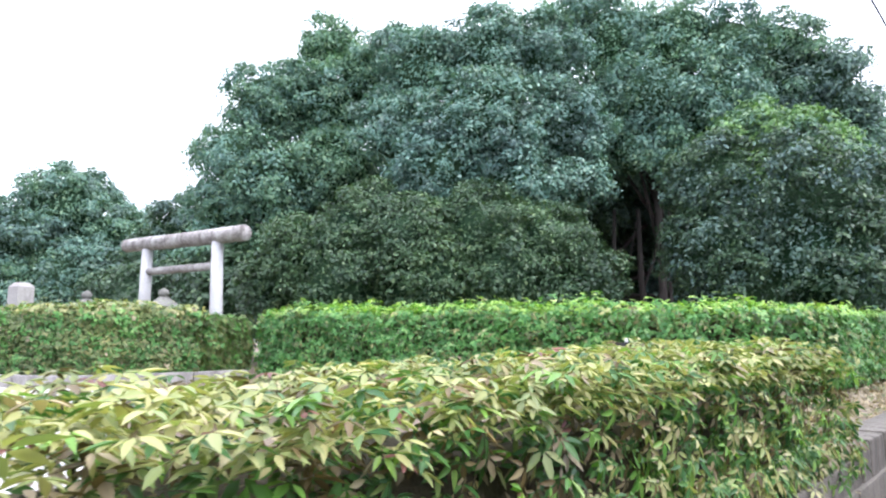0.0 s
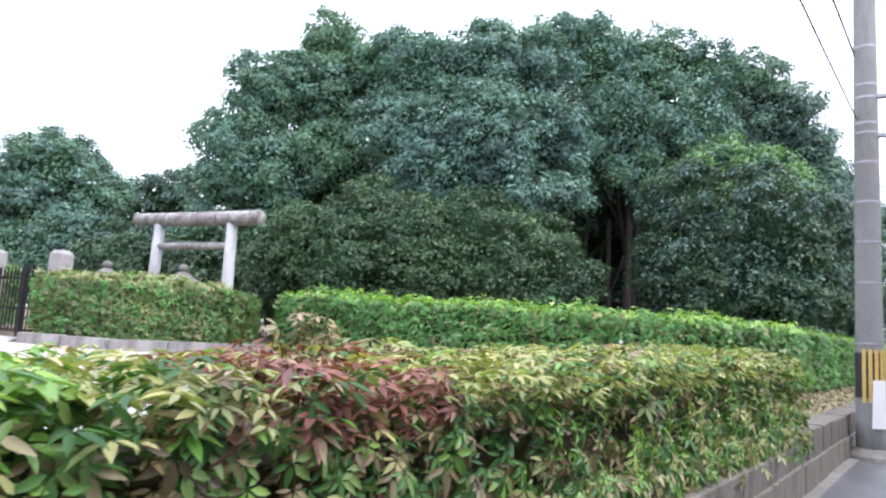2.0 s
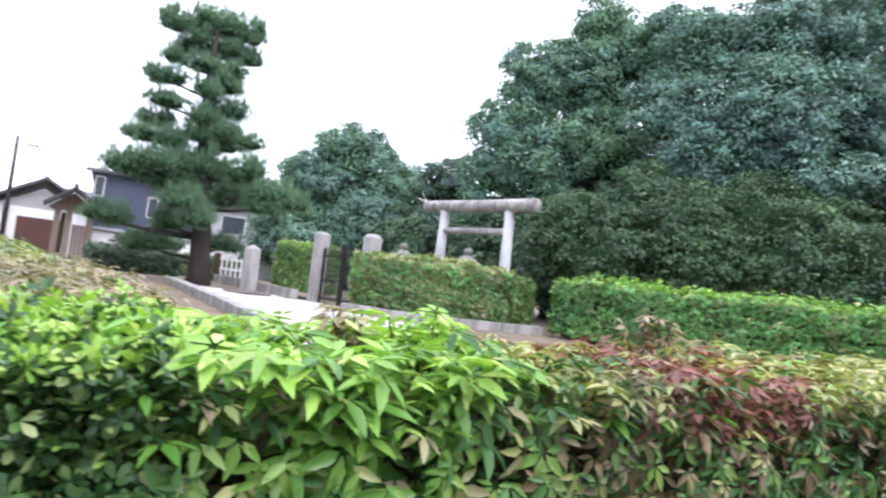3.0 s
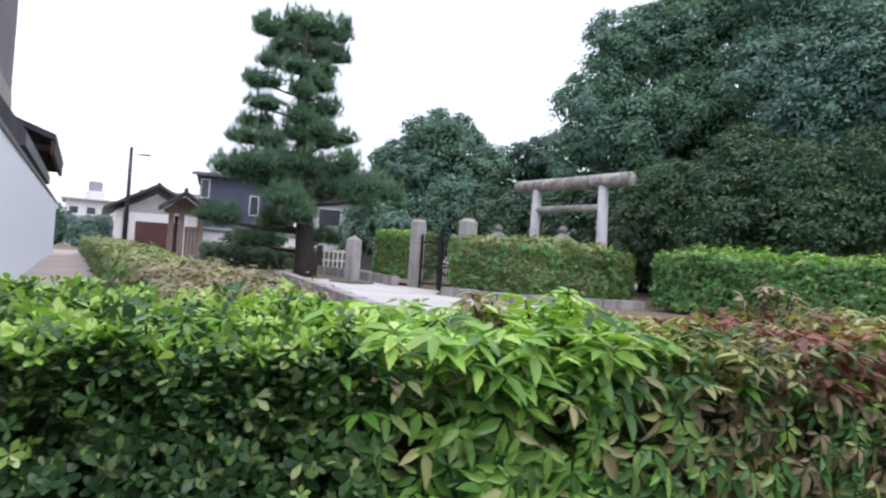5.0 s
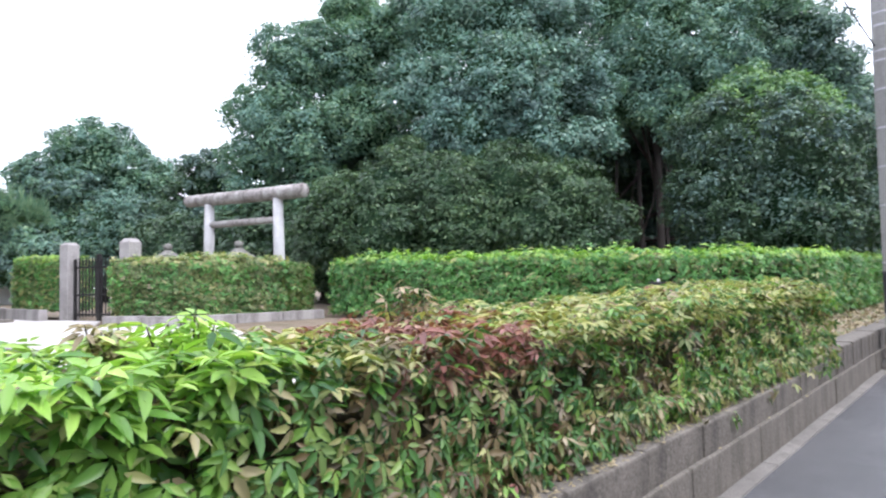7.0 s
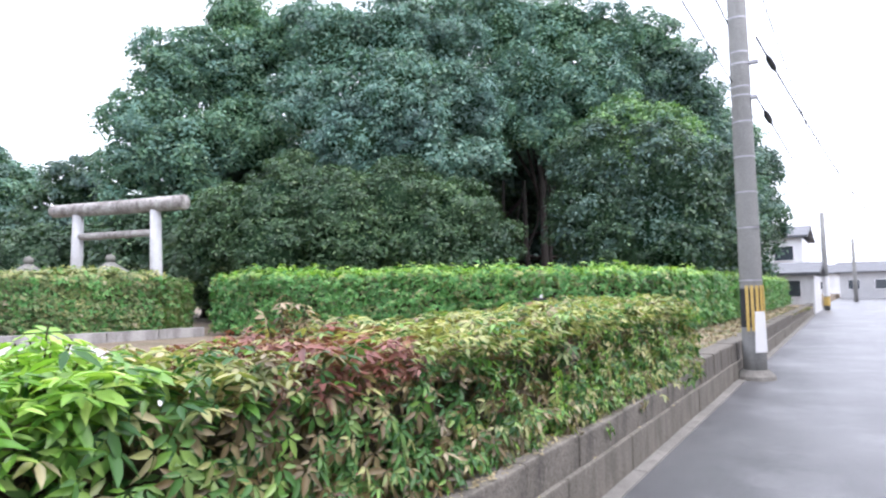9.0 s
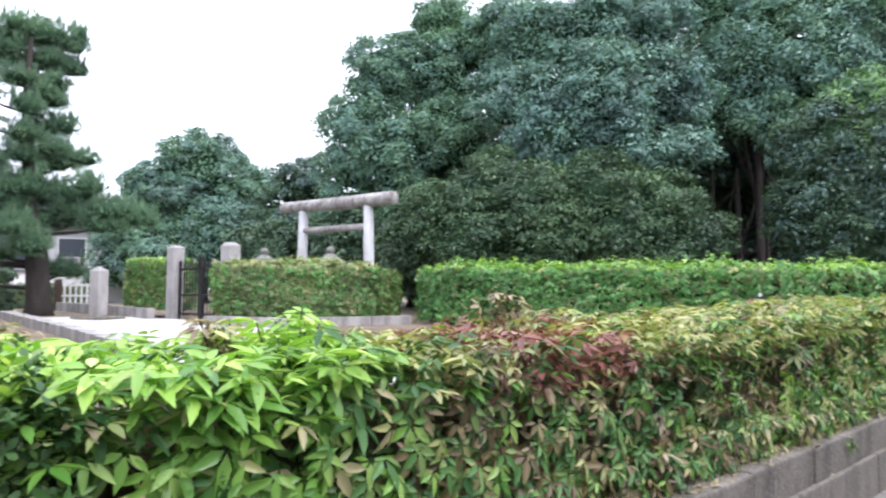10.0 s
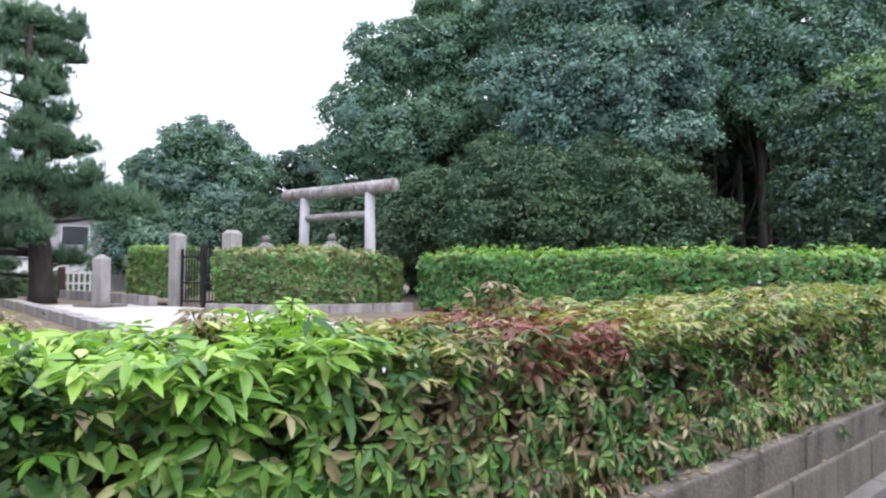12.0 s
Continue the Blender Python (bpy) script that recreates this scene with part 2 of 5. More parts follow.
def tube(path, radii, sides=12, bm=None, cap=True):
    """A round bar along a path with a radius at each point."""
    bm = bm or bmesh.new()
    pts = [Vector(p) for p in path]
    rings = []
    for i, p in enumerate(pts):
        d = (pts[min(i + 1, len(pts) - 1)] - pts[max(i - 1, 0)]).normalized()
        a = d.orthogonal().normalized() if abs(d.z) > 0.9 else d.cross(Vector((0, 0, 1))).normalized()
        b = d.cross(a)
        rings.append([bm.verts.new(p + radii[i] * (math.cos(k * math.tau / sides) * a + math.sin(k * math.tau / sides) * b)) for k in range(sides)])
    for r, s in zip(rings, rings[1:]):
        for k in range(sides):
            bm.faces.new((r[k], r[(k + 1) % sides], s[(k + 1) % sides], s[k]))
    if cap:
        bm.faces.new(rings[0][::-1])
        bm.faces.new(rings[-1])
    bmesh.ops.recalc_face_normals(bm, faces=bm.faces)
    return bm


def prism(bm, outline, z0, z1):
    """An upright block over an outline of (x, y)."""
    lo = [bm.verts.new((x, y, z0)) for x, y in outline]
    hi = [bm.verts.new((x, y, z1)) for x, y in outline]
    k = len(lo)
    bm.faces.new(lo[::-1])
    bm.faces.new(hi)
    for i in range(k):
        bm.faces.new((lo[i], lo[(i + 1) % k], hi[(i + 1) % k], hi[i]))
    bmesh.ops.recalc_face_normals(bm, faces=bm.faces)
    return bm


def tri_mesh(name, verts, tris, index, materials, parent=None, label="", smooth=False):
    """A mesh object from arrays of points and triangles, with a material index per triangle."""
    me = bpy.data.meshes.new(name)
    me.vertices.add(len(verts))
    me.vertices.foreach_set("co", np.ascontiguousarray(verts, dtype=np.float32).ravel())
    me.loops.add(3 * len(tris))
    me.loops.foreach_set("vertex_index", np.ascontiguousarray(tris, dtype=np.int32).ravel())
    me.polygons.add(len(tris))
    me.polygons.foreach_set("loop_start", np.arange(len(tris), dtype=np.int32) * 3)
    for m in materials:
        me.materials.append(m)
    me.polygons.foreach_set("material_index", np.ascontiguousarray(index, dtype=np.int32))
    me.update(calc_edges=True)
    if smooth:
        me.shade_smooth()
    ob = new(name, me)
    ob.parent = parent
    if label:
        ob["label"] = label
    return ob


def blade(length, width, droop, fold=0.5):
    """One leaflet along x: eight points, eight triangles, folded along its rib and drooping to its tip."""
    v = [(0, 0, 0)]
    for f, w in ((0.34, 1.0), (0.68, 0.78)):
        z = -droop * f * f * length
        v += [(f * length, w * width / 2, z), (f * length, 0, z - fold * width / 2), (f * length, -w * width / 2, z)]
    v.append((length, 0, -droop * length))
    t = [(0, 2, 1), (0, 3, 2), (1, 2, 5), (1, 5, 4), (2, 3, 6), (2, 6, 5), (4, 5, 7), (5, 6, 7)]
    return np.array(v), np.array(t)


def spray(angles, lengths, width, droop, stalk=0.0, fold=0.5):
    """A compound leaf: leaflets fanned out from one point."""
    vs, ts, k = [], [], 0
    for a, ln in zip(angles, lengths):
        v, t = blade(ln, width * ln, droop, fold)
        v = v + np.array((stalk, 0, 0))
        c, s = math.cos(radians(a)), math.sin(radians(a))
        v = v @ np.array(((c, s, 0), (-s, c, 0), (0, 0, 1)))
        vs.append(v)
        ts.append(t + k)
        k += len(v)
    return np.concatenate(vs), np.concatenate(ts)


PALMATE = spray((-108, -54, 0, 54, 108), (0.072, 0.1, 0.118, 0.1, 0.072), 0.36, 0.42, 0.012, 0.5)
TRIPLE = spray((-62, 0, 62), (0.085, 0.11, 0.085), 0.36, 0.4, 0.01, 0.5)
ROSETTE = spray((-130, -70, -15, 40, 95, 160), (0.034, 0.04, 0.042, 0.04, 0.038, 0.034), 0.55, 0.2, 0.006, 0.15)
SIMPLE = (np.array(((0, 0, 0), (0.5, 0.25, 0.03), (0.5, -0.25, 0.03), (1, 0, -0.15))), np.array(((0, 2, 1), (1, 2, 3))))


def fanned(angles):
    """A light tuft: simple two-triangle leaves fanned out from one point."""
    vs, ts = [], []
    for k, g in enumerate(angles):
        c, s = math.cos(radians(g)), math.sin(radians(g))
        vs.append(SIMPLE[0] @ np.array(((c, s, 0), (-s, c, 0), (0, 0, 1))))
        ts.append(SIMPLE[1] + 4 * k)
    return np.concatenate(vs), np.concatenate(ts)


TUFT3 = fanned((-75, 0, 75))
OBOVATE = (np.array(((0, 0, 0), (0.62, 0.26, 0.05), (0.62, -0.26, 0.05), (0.95, 0.14, -0.02), (0.95, -0.14, -0.02), (1.04, 0, -0.04))), np.array(((0, 2, 1), (1, 2, 4), (1, 4, 3), (3, 4, 5))))


def whorl(shape, angles, tilts):
    """Leaves of one shape round a shoot tip, each tilted up by its own angle."""
    vs, ts = [], []
    for k, (g, u) in enumerate(zip(angles, tilts)):
        m = Matrix.Rotation(radians(g), 3, "Z") @ Matrix.Rotation(radians(-u), 3, "Y")
        vs.append(shape[0] @ np.array(m).T)
        ts.append(shape[1] + len(shape[0]) * k)
    return np.concatenate(vs), np.concatenate(ts)


WHORL = whorl(OBOVATE, (-140, -75, -10, 50, 120), (35, 10, 25, -15, 40))


def frames_of(normal, lead):
    """Rotation matrices whose z is the normal and whose x follows lead as far as it can."""
    z = normal / np.linalg.norm(normal, axis=1, keepdims=True)
    x = lead - (lead * z).sum(1, keepdims=True) * z
    x /= np.linalg.norm(x, axis=1, keepdims=True) + 1e-9
    y = np.cross(z, x)
    return np.stack((x, y, z), axis=2)


def scatter(template, places, rot, size, index):
    """Copies of a leaf template as arrays: points, triangles and a material index for each triangle."""
    v, t = template
    pts = np.einsum("nij,kj->nki", rot, v) * size[:, None, None] + places[:, None, :]
    tri = t[None] + (np.arange(len(places)) * len(v))[:, None, None]
    return pts.reshape(-1, 3), tri.reshape(-1, 3), np.repeat(index, len(t))


def joined(pieces):
    vs, ts, ix, k = [], [], [], 0
    for v, t, i in pieces:
        vs.append(v)
        ts.append(t + k)
        ix.append(i)
        k += len(v)
    return np.concatenate(vs), np.concatenate(ts), np.concatenate(ix)


def ball(levels=2):
    bm = bmesh.new()
    bmesh.ops.create_icosphere(bm, subdivisions=levels, radius=1.0)
    v = np.array([q.co[:] for q in bm.verts])
    t = np.array([[q.index for q in f.verts] for f in bm.faces])
    bm.free()
    return v, t


BALL = ball(2)


def rough_field(p, scale):
    """A cheap smooth unevenness between about -1 and 1 at the places p."""
    a = np.sin(p[:, 0] * scale + 1.3 * np.sin(p[:, 1] * scale * 0.7 + 0.5)) + np.sin(p[:, 1] * scale * 1.3 + 1.1 * np.sin(p[:, 2] * scale * 1.1)) + np.sin(p[:, 2] * scale * 1.7 + p[:, 0] * scale * 0.6 + 2.0)
    return a / 3


def ground_z(x, y=0.0):
    """The height of the ground inside the enclosure."""
    if x > -1.3:
        return 0.0
    if x > -22:
        return 0.518 - 0.016 * x
    return 0.87

# ---- ground, road and retaining wall ----
bm = bmesh.new()
xs = [-900, -200, -60, -22, -16, -11, -7, -4, -2.4, -1.45, -1.36, -1.358, -1.25, 4, 20, 200, 900]
ys = [-900, -200, -60, -30, -15, -8, -4, 0, 4, 8, 12, 16, 22, 30, 45, 80, 200, 900]
# the road wall runs a degree off the y axis
SKEW = 0.02
grid = [[bm.verts.new((x - (SKEW * min(60, max(-60, y)) if -2.5 < x < -1.2 else 0), y, ground_z(x) if x < -1.357 else -0.02)) for x in xs] for y in ys]
for r, s in zip(grid, grid[1:]):
    for i in range(len(xs) - 1):
        bm.faces.new((r[i], r[i + 1], s[i + 1], s[i]))
tagged(part("ground", bm, SOIL), "dry brown bare earth rising gently from the road wall", "ground", kind="structure")
bm = boxed((-1.3, -60, -0.3), (4.6, 160, 0.0))
for v in bm.verts:
    if v.co.x < 0:
        v.co.x -= SKEW * v.co.y
tagged(part("road", bm, ASPHALT), "dark grey damp asphalt road along the wall, wet sheen painted pale", "road", kind="structure")
wall_turn = math.atan(SKEW)


def skewed(ob, y, dx=0.0):
    ob.location = (-1.17 - SKEW * y + dx, y, 0)
    ob.rotation_euler = (0, 0, wall_turn)


gut = thing("gutter", "narrow stained concrete gutter strip beside the asphalt", "gutter", kind="structure")
g0 = boxed((-0.02, -0.996, -0.3), (0.12, 0.996, 0.014), 0.01)
gut_ob = part("slab", g0, GUTTER, gut)
for i in range(40):
    o = gut_ob if i == 0 else new("slab", gut_ob.data)
    o.parent = gut
    skewed(o, -10 + 2 * i)

wall_road = thing("wall_road", "low weathered concrete retaining wall in two courses under the hedge", "wall", kind="structure")
low = [part("block", boxed((-0.22, 0.004, -0.25), (0.0, 1.496, 0.298 + d), 0.014), CONCRETE, wall_road) for d in (0.0, 0.008)]
upp = [part("coping", boxed((-0.34, 0.005, 0.28), (-0.03, 0.895, 0.512 + d), 0.016), CONCRETE_DARK, wall_road) for d in (0.0, 0.01)]
tall = [part("kerb_stone", boxed((-0.34, 0.008, 0.28), (-0.02, 0.318, 0.598 + d), 0.026), CONCRETE_DARK, wall_road) for d in (0.0, 0.012)]
for first, step, start, count in ((low, 1.5, -9.0, 36), (upp, 0.9, -9.0, 17), (tall, 0.33, 6.32, 112)):
    for i in range(count):
        o = first[i] if i < 2 else new(first[0].name.split(".")[0], first[(i * 7 // 3) % 2].data)
        o.parent = wall_road
        skewed(o, start + i * step, 0.005 * math.sin(i * 2.7))

PATH = [(-3.2, 0.1), (-8.0, 0.1), (-12.0, 0.25), (-18.3, 0.32), (-18.4, 2.6), (-15.4, 3.7), (-13.9, 2.95), (-12.3, 3.9), (-11.9, 4.6), (-8.0, 3.2), (-3.4, 1.2)]
bm = bmesh.new()
vs = [bm.verts.new((x, y, ground_z(x) + 0.012)) for x, y in PATH]
f = bm.faces.new(vs)
bmesh.ops.triangulate(bm, faces=[f])
bmesh.ops.subdivide_edges(bm, edges=bm.edges[:], cuts=3, use_grid_fill=True)
for v in bm.verts:
    v.co.z = ground_z(v.co.x) + 0.012
bmesh.ops.recalc_face_normals(bm, faces=bm.faces)
tagged(part("gravel_path", bm, GRAVEL), "pale raked gravel forecourt before the iron gate", "path", kind="structure")
bm = bmesh.new()
vs = [bm.verts.new((x, y, ground_z(x) + 0.01)) for x, y in ((-2.7, -2.6), (-40, -5.2), (-40, -8.4), (-2.7, -4.4))]
bm.faces.new(vs)
bmesh.ops.recalc_face_normals(bm, faces=bm.faces)
bmesh.ops.subdivide_edges(bm, edges=bm.edges[:], cuts=20, use_grid_fill=True)
for v in bm.verts:
    v.co.z = ground_z(v.co.x) + 0.012
tagged(part("lane", bm, LANE), "narrow brown earth lane between wall and hedge", "lane", kind="structure")


# ---- hedges ----
def along(line, s):
    """Places and sideways directions at lengths s along a line of (x, y)."""
    p = np.array(line, dtype=float)
    d = np.diff(p, axis=0)
    ln = np.hypot(d[:, 0], d[:, 1])
    cum = np.concatenate(([0], np.cumsum(ln)))
    i = np.clip(np.searchsorted(cum, s, side="right") - 1, 0, len(ln) - 1)
    u = d[i] / ln[i][:, None]
    side = np.stack((u[:, 1], -u[:, 0]), axis=1)
    # round the corners by blending with the next direction
    place = p[i] + u * (s - cum[i])[:, None]
    return place, side, u, cum[-1]


def softened(line, rounds=3):
    """The line with its corners cut round."""
    q = [Vector((a, b)) for a, b in line]
    for _ in range(rounds):
        out = [q[0]]
        for a, b in zip(q, q[1:]):
            k = min(0.25, 0.6 / max((b - a).length, 0.01))
            out += [a.lerp(b, k), a.lerp(b, 1 - k)]
        q = out + [q[-1]]
    return [(v.x, v.y) for v in q]


def hedge_shell(rng, line, width, height, count, bump, round_, base):
    """Random places and normals over the front, top, back and ends of a clipped hedge; front is to the right of the line."""
    total = along(line, np.zeros(1))[3]
    girth = 2 * height + width
    n_end = max(2, int(count * height * width * 2 / (girth * total + 2 * height * width)))
    n = count - n_end
    s = rng.random(n) * total
    w = rng.random(n) * girth
    place, side, u, _ = along(line, s)
    a = np.where(w < height, width / 2, np.where(w < height + width, width / 2 - (w - height), -width / 2))
    h = np.where(w < height, w, np.where(w < height + width, height, height - (w - height - width)))
    nx = np.where(w < height, 1.0, np.where(w < height + width, 0.0, -1.0))
    nz = np.where((w >= height) & (w < height + width), 1.0, 0.0)
    # ends
    k = rng.integers(0, 2, n_end)
    pe, se, ue, _ = along(line, np.where(k == 0, 1e-4, total - 1e-4))
    ae, he = (rng.random(n_end) - 0.5) * width, rng.random(n_end) * height
    place, side, u = np.concatenate((place, pe)), np.concatenate((side, se)), np.concatenate((u, ue))
    a, h = np.concatenate((a, ae)), np.concatenate((h, he))
    nx, nz = np.concatenate((nx, np.zeros(n_end))), np.concatenate((nz, np.zeros(n_end)))
    nu = np.concatenate((np.zeros(n), np.where(k == 0, -1.0, 1.0)))
    # rounded shoulders
    edge = np.clip((np.abs(a) - (width / 2 - round_)) / round_, 0, 1) * np.clip((h - (height - round_)) / round_, 0, 1)
    a = a - np.sign(a) * edge * round_ * 0.3
    h = h - edge * round_ * 0.3
    nx = nx + np.sign(a) * edge * 0.7
    nz = nz + edge * 0.7
    normal = np.stack((side[:, 0] * nx + u[:, 0] * nu, side[:, 1] * nx + u[:, 1] * nu, nz), axis=1)
    pts = np.stack((place[:, 0] + side[:, 0] * a, place[:, 1] + side[:, 1] * a, h + np.array([base(q) for q in place[:, 0]])), axis=1)
    off = bump * (0.6 * rough_field(pts, 2.3) + 0.6 * rough_field(pts, 6.1)) + rng.normal(0, bump * 0.45, len(pts))
    return pts + normal * off[:, None], normal


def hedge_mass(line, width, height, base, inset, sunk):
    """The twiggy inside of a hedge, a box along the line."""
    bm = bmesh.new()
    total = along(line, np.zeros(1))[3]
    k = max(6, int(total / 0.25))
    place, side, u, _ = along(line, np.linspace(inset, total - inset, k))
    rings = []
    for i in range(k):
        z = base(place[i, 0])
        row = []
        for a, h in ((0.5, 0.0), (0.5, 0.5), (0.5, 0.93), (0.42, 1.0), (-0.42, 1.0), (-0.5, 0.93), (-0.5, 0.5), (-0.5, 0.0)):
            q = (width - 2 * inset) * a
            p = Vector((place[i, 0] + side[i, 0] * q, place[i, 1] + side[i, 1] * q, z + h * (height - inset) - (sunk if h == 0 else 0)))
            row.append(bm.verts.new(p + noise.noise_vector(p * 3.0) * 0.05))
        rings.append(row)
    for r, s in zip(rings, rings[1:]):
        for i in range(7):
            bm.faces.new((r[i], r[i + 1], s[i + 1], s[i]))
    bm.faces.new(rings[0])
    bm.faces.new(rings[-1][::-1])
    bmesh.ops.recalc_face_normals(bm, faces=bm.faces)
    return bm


def hedge(name, label, line, width, height, leaves, count, size, template, seed, bump=0.05, lift=0.0, shares=None, group="", crest=None):
    """A clipped hedge: a twiggy core and a coat of leaves. leaves: its leaf materials, taken in the given shares."""
    rng = np.random.default_rng(seed)
    th = thing(name, label, "hedge", group=group)
    line = softened(line)
    base = lambda x: ground_z(x) + lift
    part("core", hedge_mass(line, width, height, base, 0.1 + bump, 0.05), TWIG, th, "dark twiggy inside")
    p, nrm = hedge_shell(rng, line, width, height, count, bump, 0.16, base)
    hidden = (nrm[:, 0] * (p[:, 0] - 0.4) + nrm[:, 1] * (p[:, 1] + 1.5) > 0.4 * np.hypot(p[:, 0] - 0.4, p[:, 1] + 1.5)) & (rng.random(len(p)) < 0.6)
    p, nrm = p[~hidden], nrm[~hidden]
    p = p - nrm * np.abs(rng.normal(0, 0.05, (len(p), 1)))
    face = nrm + np.array((0, 0, 0.55)) + rng.normal(0, 0.45, nrm.shape)
    lead = nrm * 0.5 + rng.normal(0, 0.6, nrm.shape) + np.array((0, 0, -0.25))
    ix = rng.choice(len(leaves), len(p), p=shares or [1 / len(leaves)] * len(leaves))
    # top light is put into the colour: upward faces take paler crest leaves
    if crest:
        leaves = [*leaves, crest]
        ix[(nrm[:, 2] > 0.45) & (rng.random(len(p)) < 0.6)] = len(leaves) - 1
    v, t, i = scatter(template, p, frames_of(face, lead), size * rng.uniform(0.65, 1.25, len(p)), ix)
    ob = tri_mesh("foliage", v, t, i, leaves, th)
    ob["kind"] = "stuff"
    return th


# the hedge on the road wall: a coat of compound leaves that changes along its length
HTOP, HY0, HY1 = 1.285, -6.0, 6.3
near = thing("roadside_hedge", "low clipped hedge, green leaves turning yellow, bronze and wine red", "hedge")
LINE_A = [(-2.04, HY0), (-2.04, HY1)]


def swell(p):
    """The clipped top rises gently away from the lane."""
    p[:, 2] += 0.021 * np.clip(p[:, 1] + 0.5, 0, 7) * np.clip((p[:, 2] - 0.46) / 0.82, 0, 1)
    return p



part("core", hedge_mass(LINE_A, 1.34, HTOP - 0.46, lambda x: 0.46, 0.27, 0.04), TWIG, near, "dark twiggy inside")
rng = np.random.default_rng(11)


def tint_at(p, r):
    """The leaf kind for places along the roadside hedge: 0 fresh, 1 deep, 2 yellow, 3 bronze, 4 red, 5 dry."""
    y, z = p[:, 1] + 0.16 * rough_field(p, 3.1) + 0.1 * rough_field(p, 8.0), p[:, 2]
    zones = ((-2.5, (0.3, 0.66, 0.02, 0.01, 0, 0.01)), (-1.55, (0.66, 0.28, 0.03, 0.02, 0, 0.01)), (-1.2, (0.34, 0.44, 0.09, 0.11, 0.0, 0.02)), (-0.9, (0.16, 0.34, 0.2, 0.27, 0.0, 0.03)),
             (-0.62, (0.2, 0.36, 0.2, 0.2, 0.0, 0.04)), (0.3, (0.1, 0.36, 0.14, 0.27, 0.11, 0.02)), (0.9, (0.1, 0.4, 0.17, 0.27, 0.04, 0.02)),
             (2.2, (0.16, 0.34, 0.26, 0.2, 0.02, 0.02)), (4.0, (0.18, 0.36, 0.29, 0.13, 0.01, 0.03)), (99.0, (0.2, 0.4, 0.28, 0.08, 0.0, 0.04)))
    out = np.zeros(len(p), dtype=int)
    pick = r.random(len(p))
    lo = -99.0
    for hi, share in zones:
        m = (y >= lo) & (y < hi)
        cum = np.cumsum(share)
        out[m] = np.minimum(np.searchsorted(cum / cum[-1], pick[m]), 5)
        lo = hi
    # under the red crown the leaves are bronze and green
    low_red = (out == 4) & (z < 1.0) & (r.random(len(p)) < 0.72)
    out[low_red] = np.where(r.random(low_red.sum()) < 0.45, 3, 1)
    # light on the top is put into the colour: paler leaf kinds there
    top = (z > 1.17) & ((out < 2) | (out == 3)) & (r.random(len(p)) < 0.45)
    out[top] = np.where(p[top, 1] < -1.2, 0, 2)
    # the wine-red crown
    reach = (np.clip(1.5 - np.abs(p[:, 1] + 0.1) / 0.36, 0, 0.85) + 0.25 * rough_field(p, 12.0)) * (np.abs(p[:, 1] + 0.12) < 0.74)
    crown = (z > 1.04 + 0.1 * rough_field(p, 6.0)) & (r.random(len(p)) < 0.95 * reach)
    out[crown] = np.where(r.random(crown.sum()) < 0.9, 4, 2)
    out[(p[:, 1] < -1.15) & ((out == 4) | (out == 3)) & (r.random(len(p)) < 0.85)] = 1
    # more yellow along this stretch of top, for its lit look
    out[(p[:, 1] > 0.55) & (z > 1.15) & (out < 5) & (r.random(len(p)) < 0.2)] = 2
    low_green = (p[:, 1] < -1.1) & (z < 1.08) & (out == 1) & (r.random(len(p)) < 0.45)
    out[low_green & (r.random(len(p)) < 0.4)] = 0
    # lower leaves: bronze, and shade put into the colour as deep green
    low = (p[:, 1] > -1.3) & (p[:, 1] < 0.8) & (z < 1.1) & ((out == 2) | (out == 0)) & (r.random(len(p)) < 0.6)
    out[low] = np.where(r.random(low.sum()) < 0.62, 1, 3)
    # lime leaves carry the top's brightness at the lane end
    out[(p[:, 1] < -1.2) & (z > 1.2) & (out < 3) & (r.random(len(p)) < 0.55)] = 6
    return out


NEAR_LEAVES = [L_GREEN, L_DEEP, L_YELLOW, L_BRONZE, L_RED, L_DRY, L_LIME]


def near_coat(n, seed, gap=-0.5):
    r = np.random.default_rng(seed)
    p, nrm = hedge_shell(r, LINE_A, 1.52, HTOP - 0.46, n, 0.05, 0.17, lambda x: 0.46)
    p[:, 0] -= np.clip(nrm[:, 0], 0, 1) * 0.2 * np.clip((p[:, 2] - 0.5) / 0.7, 0, 1)
    thin = (p[:, 1] > -4.3) | (r.random(len(p)) < 0.4)
    p, nrm = p[thin], nrm[thin]
    # leaves gather in bunches with gaps between them; deeper leaves are fewer
    gather = rough_field(p, 9.0) + 0.8 * rough_field(p[:, [1, 2, 0]] + 5.0, 17.0)
    keep = (gather + r.normal(0, 0.3, len(p)) > gap - 0.5 * np.clip(nrm[:, 2], 0, 1)) & ((nrm[:, 0] > -0.5) | (r.random(len(p)) < 0.4))
    p, nrm, gather = p[keep], nrm[keep], gather[keep]
    depth = np.abs(r.normal(0, 0.085, (len(p), 1))) + np.clip(0.2 - gather, 0, 1)[:, None] * 0.09
    face = nrm * 0.95 + np.array((0, 0, 0.32)) + r.normal(0, 0.34, nrm.shape)
    lead = nrm * 0.45 + np.array((0, 0, -0.9)) * (1 - np.clip(nrm[:, 2:3], 0, 1)) + r.normal(0, 0.38, nrm.shape)
    return r, swell(p - nrm * depth), frames_of(face, lead)


r, p, rot = near_coat(20000, 21, 0.1)
small = p[:, 1] + 0.12 * rough_field(p, 4) < -2.45
big = ~small
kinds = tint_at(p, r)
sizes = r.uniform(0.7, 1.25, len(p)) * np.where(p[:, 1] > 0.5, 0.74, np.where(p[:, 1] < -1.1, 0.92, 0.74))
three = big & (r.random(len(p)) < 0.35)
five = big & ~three
